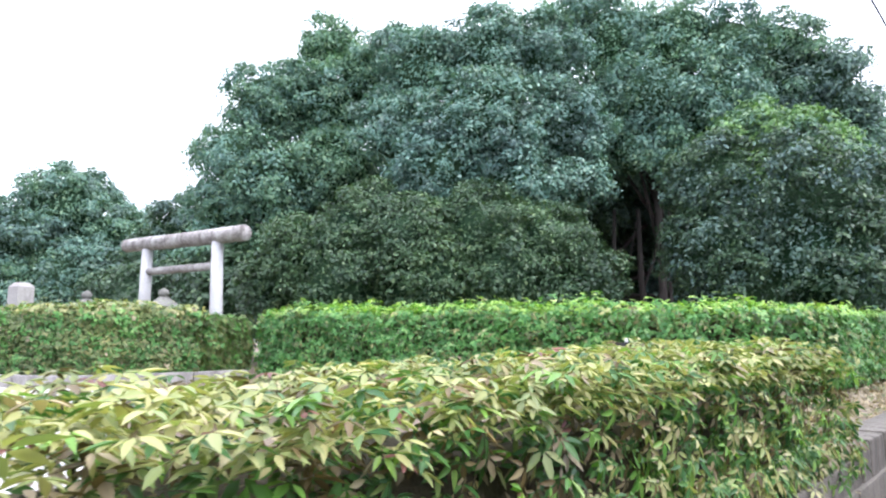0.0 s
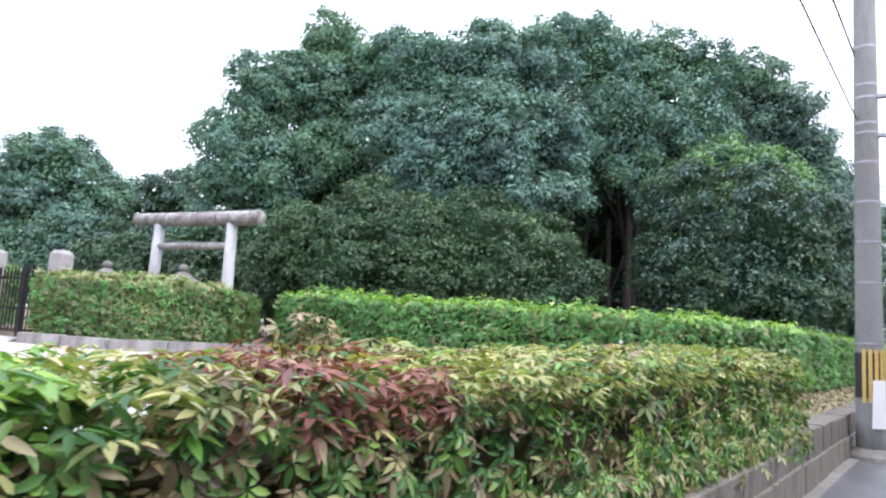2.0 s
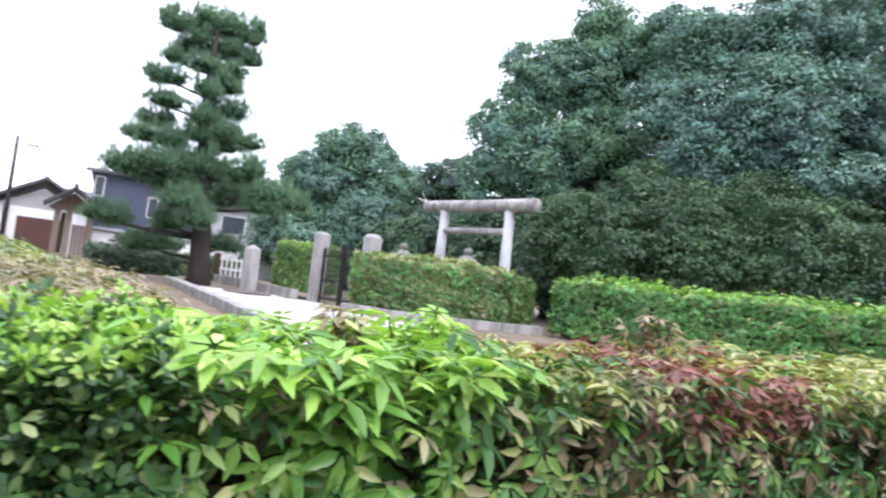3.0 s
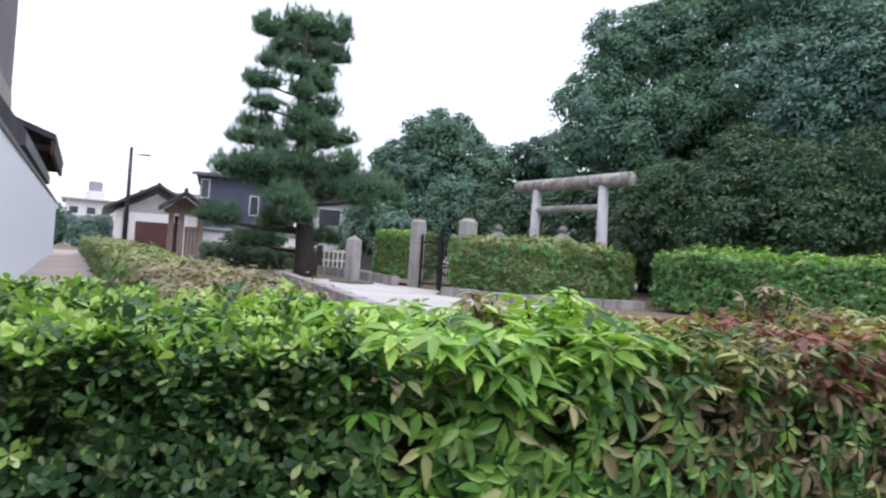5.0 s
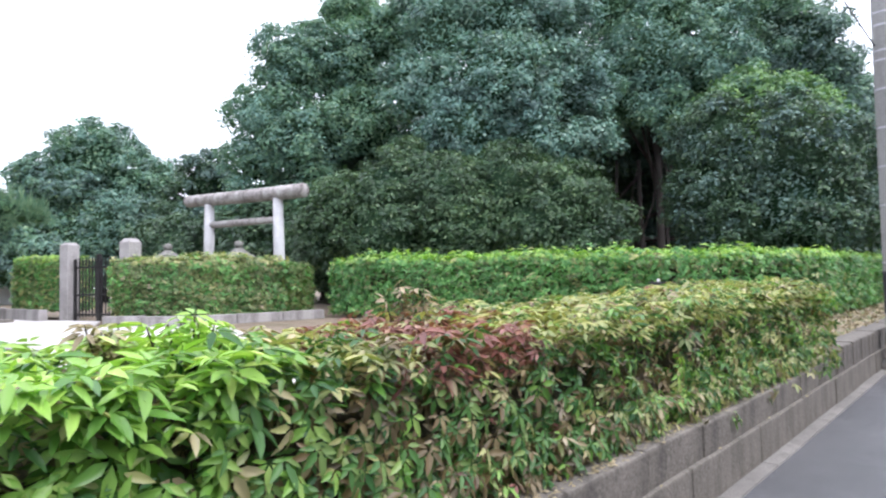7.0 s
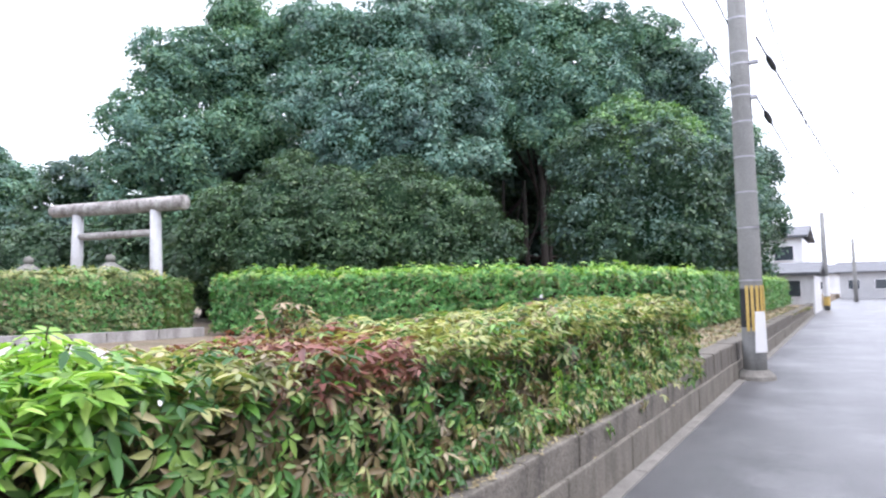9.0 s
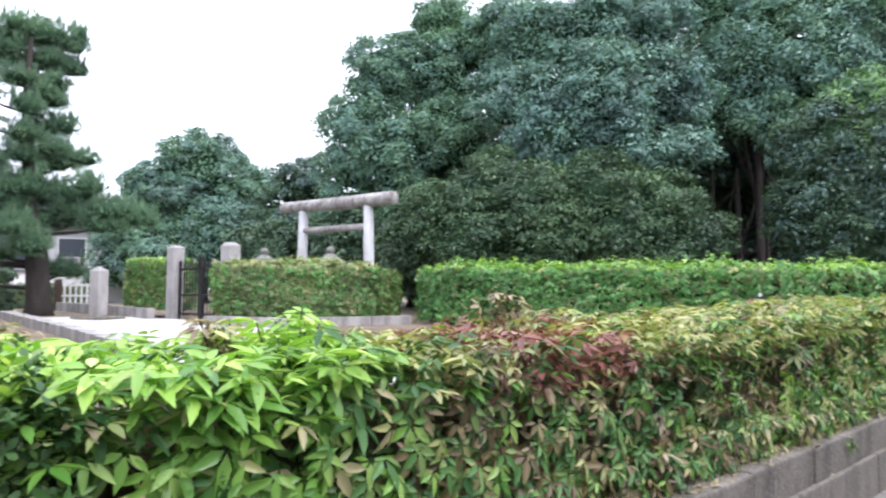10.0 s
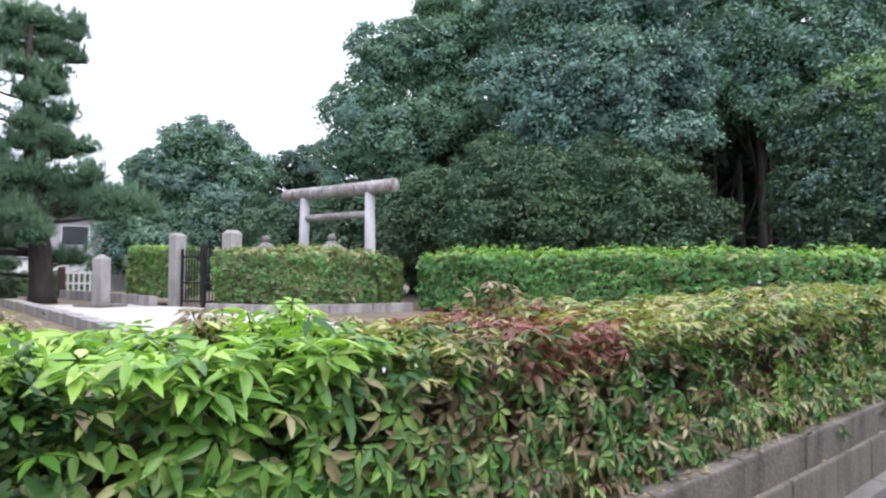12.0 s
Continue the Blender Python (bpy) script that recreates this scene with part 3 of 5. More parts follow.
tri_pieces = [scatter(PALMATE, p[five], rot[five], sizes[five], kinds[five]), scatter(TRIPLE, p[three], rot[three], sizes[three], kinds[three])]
# leaves deep between the bunches, dry ones too; darker kinds paint their shade
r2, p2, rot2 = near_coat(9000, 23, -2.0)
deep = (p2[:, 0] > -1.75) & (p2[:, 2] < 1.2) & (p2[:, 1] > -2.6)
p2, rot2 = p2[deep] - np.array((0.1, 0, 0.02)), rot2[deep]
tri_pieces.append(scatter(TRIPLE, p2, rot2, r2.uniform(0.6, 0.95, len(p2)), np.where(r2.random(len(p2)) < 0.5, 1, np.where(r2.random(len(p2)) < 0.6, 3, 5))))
n = 4200
q = np.stack((r.uniform(-1.55, -1.31, n), r.uniform(HY0, HY1, n), r.uniform(0.55, 0.74, n)), axis=1)
rot = frames_of(np.array((0.8, 0, 0.8)) + r.normal(0, 0.35, q.shape), np.array((0.5, 0, -0.7)) + r.normal(0, 0.4, q.shape))
tri_pieces.append(scatter(TRIPLE, q, rot, r.uniform(0.5, 0.85, n), tint_at(q, r)))
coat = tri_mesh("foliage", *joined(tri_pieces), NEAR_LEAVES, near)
coat["kind"] = "stuff"
r, p, rot = near_coat(110000, 22)
m = (p[:, 1] + 0.12 * rough_field(p, 4) < -2.3) & (rough_field(p, 11.0) + 0.7 * rough_field(p + 3.0, 23.0) + r.normal(0, 0.3, len(p)) > -0.5)
turn_ = frames_of(rot[m][:, :, 2] + r.normal(0, 0.45, (m.sum(), 3)), r.normal(0, 1, (m.sum(), 3)))
# mostly dark leaves; the brighter top is painted in with more lime ones
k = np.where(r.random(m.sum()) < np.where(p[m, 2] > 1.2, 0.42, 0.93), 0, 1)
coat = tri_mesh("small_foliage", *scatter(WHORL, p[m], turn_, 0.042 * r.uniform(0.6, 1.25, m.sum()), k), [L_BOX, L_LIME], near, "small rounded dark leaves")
coat["kind"] = "stuff"

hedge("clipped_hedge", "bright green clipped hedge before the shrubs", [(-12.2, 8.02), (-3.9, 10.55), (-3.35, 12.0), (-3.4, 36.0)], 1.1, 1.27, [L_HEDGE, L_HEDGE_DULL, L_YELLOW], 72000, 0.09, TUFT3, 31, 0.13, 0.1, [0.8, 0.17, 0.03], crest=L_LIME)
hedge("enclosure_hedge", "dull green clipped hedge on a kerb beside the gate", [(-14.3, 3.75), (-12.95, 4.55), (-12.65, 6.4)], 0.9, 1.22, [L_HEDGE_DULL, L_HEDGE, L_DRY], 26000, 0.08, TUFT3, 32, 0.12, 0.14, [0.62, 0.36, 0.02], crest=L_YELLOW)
hedge("back_hedge", "dark clipped hedge running back beside the path", [(-12.75, 6.45), (-14.7, 8.5)], 0.9, 1.12, [L_HEDGE_DULL, L_HEDGE], 12000, 0.085, TUFT3, 33, 0.1, 0.1, [0.7, 0.3])
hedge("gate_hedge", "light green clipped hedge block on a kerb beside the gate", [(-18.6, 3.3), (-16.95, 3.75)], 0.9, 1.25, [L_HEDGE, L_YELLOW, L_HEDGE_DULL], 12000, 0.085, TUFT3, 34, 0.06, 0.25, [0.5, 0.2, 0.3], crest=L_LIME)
hedge("lane_hedge", "long low clipped hedge along the earth lane", [(-7.2, -2.66), (-15, -3.55), (-35, -5.75)], 0.95, 0.66, [L_HEDGE_DULL, L_HEDGE, L_DRY], 20000, 0.075, TUFT3, 35, 0.07, 0.0, [0.55, 0.35, 0.1], crest=L_YELLOW)
hedge("browning_hedge", "half-dead browning end of the lane hedge", [(-2.75, -2.42), (-7.3, -2.65)], 0.95, 0.68, [L_DRY, L_HEDGE_DULL, L_YELLOW], 15000, 0.048, TUFT3, 38, 0.06, 0.0, [0.35, 0.4, 0.25], crest=L_DRY)


# ---- stone torii gate ----
STONE_FLOOR = 0.75
TR, TL = Vector((-14.09, 8.5, 4.0)), Vector((-18.68, 7.47, 4.06))
PR, PL = TR.lerp(TL, 0.224), TR.lerp(TL, 0.784)
torii = thing("torii", "pale weathered stone torii with round posts and log-shaped beam", "torii")
inward = (TL - TR).normalized()
for q, s in ((PR, 1), (PL, -1)):
    foot = Vector((q.x, q.y, STONE_FLOOR)) - inward * s * 0.06
    part("post", tube([foot.lerp(Vector((q.x, q.y, 3.9)), f) for f in (0, 0.02, 0.3, 0.6, 1)], [0.18, 0.165, 0.158, 0.15, 0.138], 20), STONE_PALE, torii, smooth=True)
part("top_beam", tube([TR + inward * 0.1 + Vector((0, 0, 0.03)), TR + inward * 0.14 + Vector((0, 0, 0.03)), TR.lerp(TL, 0.5), TL - inward * 0.14, TL - inward * 0.1], [0.185, 0.2, 0.19, 0.175, 0.16], 20), BEAM, torii, "streaked dark-stained round stone beam", smooth=True)
a, b = PR.lerp(PL, -0.0), PR.lerp(PL, 1.0)
part("tie_beam", tube([(a.x, a.y, 3.3), (b.x, b.y, 3.3)], [0.1, 0.1], 16), BEAM, torii, "stained lower tie beam", smooth=True)


# ---- stone lanterns ----
def lantern(at, first=None):
    if first:
        return copy_thing(first, pose(*at, 0, 0, 20))
    th = thing("stone_lantern", "grey stone lantern with ball finial behind the hedge", "stone lantern", at, 20, "stone lanterns")
    part("shaft", tube([(0, 0, 0), (0, 0, 0.1), (0, 0, 0.12), (0, 0, 0.95), (0, 0, 1.0), (0, 0, 1.1)], [0.3, 0.3, 0.16, 0.14, 0.25, 0.27], 12), STONE_MOSSY_SHADED, th)
    part("firebox", boxed((-0.17, -0.17, 1.1), (0.17, 0.17, 1.42), 0.02), STONE_MOSSY_SHADED, th)
    part("roof", tube([(0, 0, 1.42), (0, 0, 1.47), (0, 0, 1.55), (0, 0, 1.66), (0, 0, 1.7)], [0.45, 0.46, 0.3, 0.14, 0.1], 6), STONE_MOSSY_SHADED, th)
    part("finial", tube([(0, 0, 1.69), (0, 0, 1.73), (0, 0, 1.79), (0, 0, 1.85), (0, 0, 1.89)], [0.05, 0.1, 0.12, 0.09, 0.02], 12), STONE_MOSSY_SHADED, th, smooth=True)
    return th


lan = lantern((-14.83, 6.86, 0.77))
lantern((-16.62, 5.88, 0.77), lan)


# ---- iron gate and stone posts ----
def stone_pillar(name, label, at, width, height, turn, cap, group):
    th = thing(name, label, "stone post", at, turn, group)
    h = width / 2
    bm = bmesh.new()
    box(bm, (-h, -h, -0.1), (h, h, height - cap), 0.015)
    part("shaft", bm, STONE, th)
    bm = bmesh.new()
    prism(bm, [(-h, -h), (h, -h), (h, h), (-h, h)], height - cap, height)
    for v in bm.verts:
        if v.co.z > height - 0.01:
            v.co.x *= 0.55
            v.co.y *= 0.55
    part("cap", bm, STONE, th)
    return th


GR, GL = Vector((-14.53, 3.97, 0.75)), Vector((-16.54, 3.45, 0.77))
GTURN = math.degrees(math.atan2(GR.y - GL.y, GR.x - GL.x))
stone_pillar("gate_post", "weathered grey granite gate post with chamfered top", GR, 0.32, 1.85, GTURN, 0.08, "gate posts")
stone_pillar("gate_post", "tall weathered granite gate post beside the iron gate", GL, 0.3, 1.83, GTURN, 0.06, "gate posts")
gate = thing("iron_gate", "closed black wrought-iron double gate between granite posts", "gate", (GL.x, GL.y, 0.8), GTURN)
W = (GR - GL).length
for z in (0.1, 0.55, 1.18):
    part("rail", boxed((0.2, -0.02, z), (W - 0.2, 0.02, z + 0.045), 0.004), IRON, gate)
bar = tube([(0, 0, 0.06), (0, 0, 1.36), (0, 0, 1.45)], [0.018, 0.018, 0.003], 6)
bar = part("bar", bar, IRON, gate)
nb = 15
for i in range(nb):
    o = bar if i == 0 else new("bar", bar.data)
    o.parent = gate
    o.location = (0.25 + (W - 0.5) * i / (nb - 1), 0, 0)
part("stile", boxed((W / 2 - 0.05, -0.035, -0.02), (W / 2 + 0.05, 0.035, 1.5), 0.008), IRON, gate)
for x in (0.18, W - 0.22):
    part("stile", boxed((x, -0.025, -0.02), (x + 0.05, 0.025, 1.4), 0.006), IRON, gate)
post = thing("marker_post", "square grey granite marker post with pointed top on a slab", "stone post", (-17.1, 1.86, 0.77), 28)
h = 0.145
part("shaft", boxed((-h, -h, 0.09), (h, h, 1.18), 0.012), STONE, post)
bm = bmesh.new()
prism(bm, [(-h, -h), (h, -h), (h, h), (-h, h)], 1.175, 1.29)
for v in bm.verts:
    if v.co.z > 1.28:
        v.co.x *= 0.1
        v.co.y *= 0.1
part("cap", bm, STONE, post)
part("base_slab", boxed((-0.42, -0.42, -0.03), (0.42, 0.42, 0.09), 0.02), CONCRETE, post)


# ---- kerbs of the enclosure ----
def kerb_run(name, label, line, width, height, step):
    th = thing(name, label, "kerb", kind="structure")
    for a, b in zip(line, line[1:]):
        d = Vector((b[0] - a[0], b[1] - a[1], 0))
        n = max(1, round(d.length / step))
        ang = math.degrees(math.atan2(d.y, d.x))
        for i in range(n):
            s = d.length / n
            q = Vector((a[0], a[1], 0)) + d * (i / n)
            bm = boxed((0.006, -width / 2, -0.15), (s - 0.006, width / 2, height), 0.015)
            o = part("kerb_stone", bm, STONE, th)
            o.matrix_world = pose(q.x, q.y, ground_z(q.x), 0, 0, ang)
    return th


kerb_run("enclosure_kerb", "grey stone kerb under the enclosure hedge", [(-13.85, 3.15), (-12.35, 4.05), (-12.05, 7.3)], 0.2, 0.2, 1.0)
kerb_run("gate_kerb", "grey stone kerb under the gate hedge", [(-22.5, 2.2), (-18.9, 2.75), (-16.7, 2.95)], 0.2, 0.25, 1.1)
kerb_run("forecourt_kerb", "low dark stone edging of the gravel forecourt", [(-18.6, 0.2), (-12.0, 0.15), (-8.0, 0.0)], 0.26, 0.17, 1.1)
kerb_run("pine_kerb", "low stone edging round the pine bed", [(-21.0, -1.6), (-17.0, -1.0)], 0.2, 0.12, 1.1)


# ---- sprouts on the roadside hedge and the dry plant behind it ----
def sprout(name, label, at, stems, spread, high, leaves, size, seed, template=PALMATE, per=9):
    r = np.random.default_rng(seed)
    th = thing(name, label, "plant")
    bm = bmesh.new()
    pos, lead = [], []
    for i in range(stems):
        a = r.random() * math.tau
        tip = Vector(at) + Vector((math.cos(a) * spread * r.random(), math.sin(a) * spread * r.random(), high * r.uniform(0.6, 1.0)))
        root = Vector(at) + Vector((0.3 * (tip.x - at[0]), 0.3 * (tip.y - at[1]), -0.25))
        mid = root.lerp(tip, 0.5) + Vector((0, 0, 0.05))
        tube([root, mid, tip], [0.006, 0.005, 0.003], 5, bm)
        for k in range(per):
            q = root.lerp(tip, 0.45 + 0.55 * k / (per - 1))
            b = r.random() * math.tau
            pos.append(q)
            lead.append((math.cos(b), math.sin(b), 0.15 if k < per - 2 else 0.6))
    part("stem", bm, TWIG, th)
    lead = np.array(lead)
    rot = frames_of(np.array((0, 0, 1.0)) + r.normal(0, 0.25, lead.shape), lead)
    tri_mesh("leaves", *scatter(template, np.array(pos), rot, size * r.uniform(0.7, 1.2, len(pos)), r.integers(0, len(leaves), len(pos))), leaves, th)
    return th


sprout("bright_sprout", "fresh bright green shoots standing above the hedge top", (-1.9, -1.47, 1.2), 10, 0.16, 0.2, [L_LIME], 0.78, 71)
sprout("pale_sprout", "withered pale shoots on the hedge top", (-2.1, -1.62, 1.25), 6, 0.15, 0.13, [L_DRY, L_YELLOW], 0.8, 72)
sprout("dry_plant", "withered brown plant standing behind the hedge", (-2.4, 0.2, 1.2), 9, 0.2, 0.3, [L_DRY, L_BRONZE], 0.65, 73, TRIPLE)
for k, (y, n, h, lv) in enumerate(((0.75, 5, 0.08, L_YELLOW), (1.5, 6, 0.12, L_YELLOW), (2.5, 5, 0.1, L_YELLOW), (3.4, 6, 0.12, L_GREEN), (4.6, 6, 0.14, L_YELLOW), (5.6, 6, 0.12, L_BRONZE), (-0.35, 5, 0.07, L_RED), (-2.3, 6, 0.08, L_GREEN), (-2.9, 6, 0.06, L_GREEN))):
    sprout("hedge_shoot", "loose leafy shoots rising from the clipped hedge top", (-2.0 - 0.25 * math.sin(k * 2.1), y, 1.24), n, 0.3, h * 0.8, [lv], 0.6, 80 + k)


# the leaves nearest to the road station, one by one
r = np.random.default_rng(91)
leaf_kinds = []
for m in (L_GREEN, L_DEEP, L_YELLOW, L_BRONZE, L_RED):
    for v, t in (PALMATE, TRIPLE):
        o = tri_mesh("leaf", v, t, np.zeros(len(t), dtype=int), [m])
        leaf_kinds.append(o.data)
        bpy.data.objects.remove(o)
n = 290
q = np.stack((np.full(n, -1.33), r.uniform(-2.4, 0.3, n), r.uniform(0.66, 1.24, n)), axis=1)
q[:, 0] -= 0.2 * np.clip((q[:, 2] - 0.6) / 0.6, 0, 1) - 0.03 * rough_field(q, 7.0) - r.uniform(-0.03, 0.03, n)
kk = tint_at(q, r)
kk[kk > 4] = 0
rot = frames_of(np.array((0.95, 0, 0.4)) + r.normal(0, 0.3, q.shape), np.array((0.6, 0, -0.75)) + r.normal(0, 0.35, q.shape))
for i in range(n):
    o = new("leaf", leaf_kinds[int(kk[i]) * 2 + (i % 3 == 0)])
    o.parent = near
    s = float(r.uniform(0.75, 1.1)) * (0.92 if q[i, 1] < -1.2 else 0.76)
    o.matrix_world = Matrix.LocRotScale(Vector(q[i]), Matrix(rot[i].tolist()).to_quaternion(), (s, s, s))

n = 1100
edge = r.random(n) < 0.05
q = np.stack((np.where(edge, -0.012, r.uniform(-0.16, -0.045, n)), r.uniform(-7, 6.2, n), np.where(edge, 0.312, 0.528)), axis=1)
q[:, 0] += -1.17 - SKEW * q[:, 1]
rot = frames_of(np.array((0, 0, 1.0)) + r.normal(0, 0.2, q.shape), r.normal(0, 1, q.shape))
lit = tri_mesh("leaf_litter", *scatter(SIMPLE, q, rot, r.uniform(0.02, 0.055, n), np.zeros(n, dtype=int)), [L_DRY])
tagged(lit, "dry fallen leaves scattered along the wall coping", "leaf litter", kind="stuff")


n = 5200
q = np.stack((r.uniform(-3.1, -1.5, n) - SKEW * 8, r.uniform(6.4, 34, n), np.zeros(n)), axis=1)
q[:, 2] = 0.53 - 0.016 * q[:, 0]
rot = frames_of(np.array((0.3, -0.3, 0.8)) + r.normal(0, 0.6, q.shape), r.normal(0, 0.6, q.shape) + np.array((0, 0, 0.5)))
tuft = tri_mesh("dry_grass", *scatter(TUFT3, q, rot, r.uniform(0.03, 0.1, n), r.choice(3, n, p=(0.6, 0.25, 0.15))), [L_DRY, L_BRONZE, L_HEDGE_DULL])
tagged(tuft, "thin dry grass and fallen leaves on bare soil", "grass", kind="stuff")


# a small notice on a stake before the clipped hedge
sign = thing("notice_stake", "small dark notice board on a thin white stake", "sign", (-4.2, 8.0, ground_z(-4.2)), 25)
part("stake", boxed((-0.02, -0.015, -0.1), (0.02, 0.015, 0.88), 0.003), WHITE, sign)
part("board", boxed((-0.14, -0.03, 0.72), (0.14, -0.016, 0.83), 0.004), CABLE, sign, "dark board")


# ---- trees ----
def eye_ray(az, el, dist, origin=(0.3, -2.5, 1.48)):
    """The place at a bearing (degrees from +y towards -x), an elevation and a ground distance from a station on the road."""
    a = radians(az)
    return np.array((origin[0] - math.sin(a) * dist, origin[1] + math.cos(a) * dist, origin[2] + math.tan(radians(el)) * dist))


def crown_arrays(rng, lobes, bough, leaf, template, cover=1.0, kinds=1, droop=0.35):
    """Leaves over boughs, and boughs over a set of lobes ((centre, radii) each); boughs inside other lobes are left out."""
    pieces = []
    for c, rad in lobes:
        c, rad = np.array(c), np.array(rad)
        # a ball fills each lobe; shade between boughs is put into its dark colour
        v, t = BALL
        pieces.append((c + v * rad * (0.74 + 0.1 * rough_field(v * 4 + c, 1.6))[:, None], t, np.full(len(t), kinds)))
        road = np.array((c[0] - 0.3, c[1] + 2.5, 0))
        road /= np.linalg.norm(road)

        def outside(q, share):
            keep = np.ones(len(q), dtype=bool)
            for c2, rad2 in lobes:
                if c2 is not c and not np.allclose(c2, c):
                    keep &= (((q - np.array(c2)) / (np.array(rad2) * share)) ** 2).sum(1) > 1
            return keep

        def shell(n, low):
            d = rng.normal(0, 1, (n, 3))
            d /= np.linalg.norm(d, axis=1, keepdims=True)
            away = d @ road
            return d[(d[:, 2] > low) & ((away < 0.3) | (rng.random(n) < 0.3))]

        # an even coat of leaves under the boughs
        d = shell(int(26 * rad[0] * rad[0] / (leaf * leaf)), -0.85)
        q = c + d * rad * (rng.uniform(0.72, 0.98, (len(d), 1)) + 0.1 * rough_field(d * 3 + c, 2.1)[:, None])
        ok = outside(q, 0.86)
        q, d = q[ok], d[ok]
        tint = np.clip(((rough_field(q, 0.9) + 1) * 0.5 * kinds).astype(int), 0, kinds - 1)
        face = d * 0.8 + np.array((0, 0, 0.55)) + rng.normal(0, 0.5, d.shape)
        pieces.append(scatter(template, q, frames_of(face, d * 0.5 + np.array((0, 0, -droop)) + rng.normal(0, 0.8, d.shape)), leaf * rng.uniform(0.65, 1.35, len(q)), tint))
        d = shell(int(9 * rad[0] * rad[0] / (bough * bough)), -0.75)
        q = c + d * rad * rng.uniform(0.82, 1.03, (len(d), 1))
        ok = outside(q, 0.82)
        for b, out in zip(q[ok], d[ok]):
            rb = bough * rng.uniform(0.4, 1.0)
            m = int(cover * 15 * rb * rb / (leaf * leaf))
            e = rng.normal(0, 1, (m, 3)) + out * 0.7 + np.array((0, 0, 0.6))
            e /= np.linalg.norm(e, axis=1, keepdims=True)
            fringe = rng.uniform(0.4, 1.1, (m, 1)) + (rng.random((m, 1)) < 0.08) * rng.uniform(0, 0.4, (m, 1))
            pos = b + e * rb * fringe * np.array((1, 1, 0.75))
            face = e * 0.75 + out * 0.25 + np.array((0, 0, 0.55)) + rng.normal(0, 0.5, e.shape)
            lead = e * 0.6 + np.array((0, 0, -droop)) + rng.normal(0, 0.8, e.shape)
            own = int(rng.integers(0, kinds))
            kind = np.where(rng.random(m) < 0.75, own, rng.integers(0, kinds, m))
            pieces.append(scatter(template, pos, frames_of(face, lead), leaf * rng.uniform(0.65, 1.35, m), kind))
    return joined(pieces)


def tree(name, label, foot, lobes, leaves, bough, leaf, seed, trunk=0.25, template=SIMPLE, cover=1.0, group=""):
    rng = np.random.default_rng(seed)
    th = thing(name, label, "tree" if "tree" in name else "shrub", group=group)
    foot = Vector((foot[0], foot[1], ground_z(foot[0]) - 0.1))
    top = Vector(np.mean([l[0] for l in lobes], axis=0))
    bm = tube([foot, foot + Vector((0, 0, 0.3)), foot.lerp(top, 0.5) + Vector((0.15, -0.1, 0)), top], [trunk * 1.4, trunk, trunk * 0.75, trunk * 0.35], 10)
    for c, rad in lobes:
        a = foot.lerp(top, float(rng.uniform(0.35, 0.7)))
        b = Vector(c)
        tube([a, a.lerp(b, 0.5) + Vector((0, 0, 0.2)), b], [trunk * 0.45, trunk * 0.3, trunk * 0.12], 7, bm)
    part("trunk", bm, BARK, th, "dark trunk and limbs", smooth=True)
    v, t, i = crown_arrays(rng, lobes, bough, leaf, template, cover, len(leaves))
    tri_mesh("crown", v, t, i, [*leaves, L_INNER_SHADE], th)
    return th


def L(az, el, dist, r, squash=0.9):
    r = r - 0.06
    return (eye_ray(az, el, dist), (r, r, r * squash))


G = "grove trees"
tree("broadleaf_tree", "tall green evergreen tree at the edge of the grove", eye_ray(51, 0, 27)[:2], [L(49.1, 22.2, 28.1, 1.4), L(53.0, 18.0, 27.5, 1.9), L(55.4, 14.0, 26.9, 1.7), L(48.9, 17.6, 27.6, 2.1), L(56.3, 10.4, 26.9, 1.3), L(52.6, 11.9, 26.5, 2.0), L(48.2, 13.0, 26.6, 1.9), L(45.2, 20.3, 27.1, 1.7), L(56.4, 6.6, 26.9, 1.4), L(52, 7.0, 26.5, 1.8)], [L_TREE_FRESH, L_TREE_FRESH, L_TREE_BLUE], 0.62, 0.145, 41, 0.28, group=G)
tree("broadleaf_tree", "tall blue-green evergreen oak with a dense rounded crown", eye_ray(36, 0, 23.5)[:2], [L(35.8, 21.1, 24.3, 1.9), L(40.2, 20.6, 24.2, 1.6), L(42.4, 16.2, 23.7, 1.5), L(31.6, 20.9, 24.3, 1.7), L(35.7, 16.0, 22.8, 2.2), L(30.4, 15.8, 23.4, 1.7), L(39.0, 13.2, 22.2, 1.5), L(33.0, 11.6, 22.3, 1.4), L(28.9, 11.7, 22.9, 1.1), L(42.2, 22.0, 25.7, 1.2), L(38.5, 10.5, 22.8, 1.5)], [L_TREE_BLUE, L_TREE_BLUE, L_TREE], 0.55, 0.14, 42, 0.35, group=G)
tree("broadleaf_tree", "tall dark evergreen tree rising behind the grove", eye_ray(23, 0, 27)[:2], [L(25.6, 22.0, 27.4, 1.9), L(21.2, 21.3, 27.4, 1.9), L(17.8, 20.4, 27.5, 1.5), L(22.7, 17.4, 26.9, 2.0), L(18.8, 16.6, 27.0, 1.9), L(25.3, 17.2, 26.9, 1.6), L(29.1, 22.8, 28.4, 1.8), L(24.6, 13.8, 26.4, 1.2), L(21.2, 12.9, 26.4, 1.2), L(28.5, 17.0, 27.6, 1.6)], [L_TREE_BLUE, L_TREE_FRESH, L_TREE_BLUE], 0.62, 0.145, 43, 0.17, group=G)
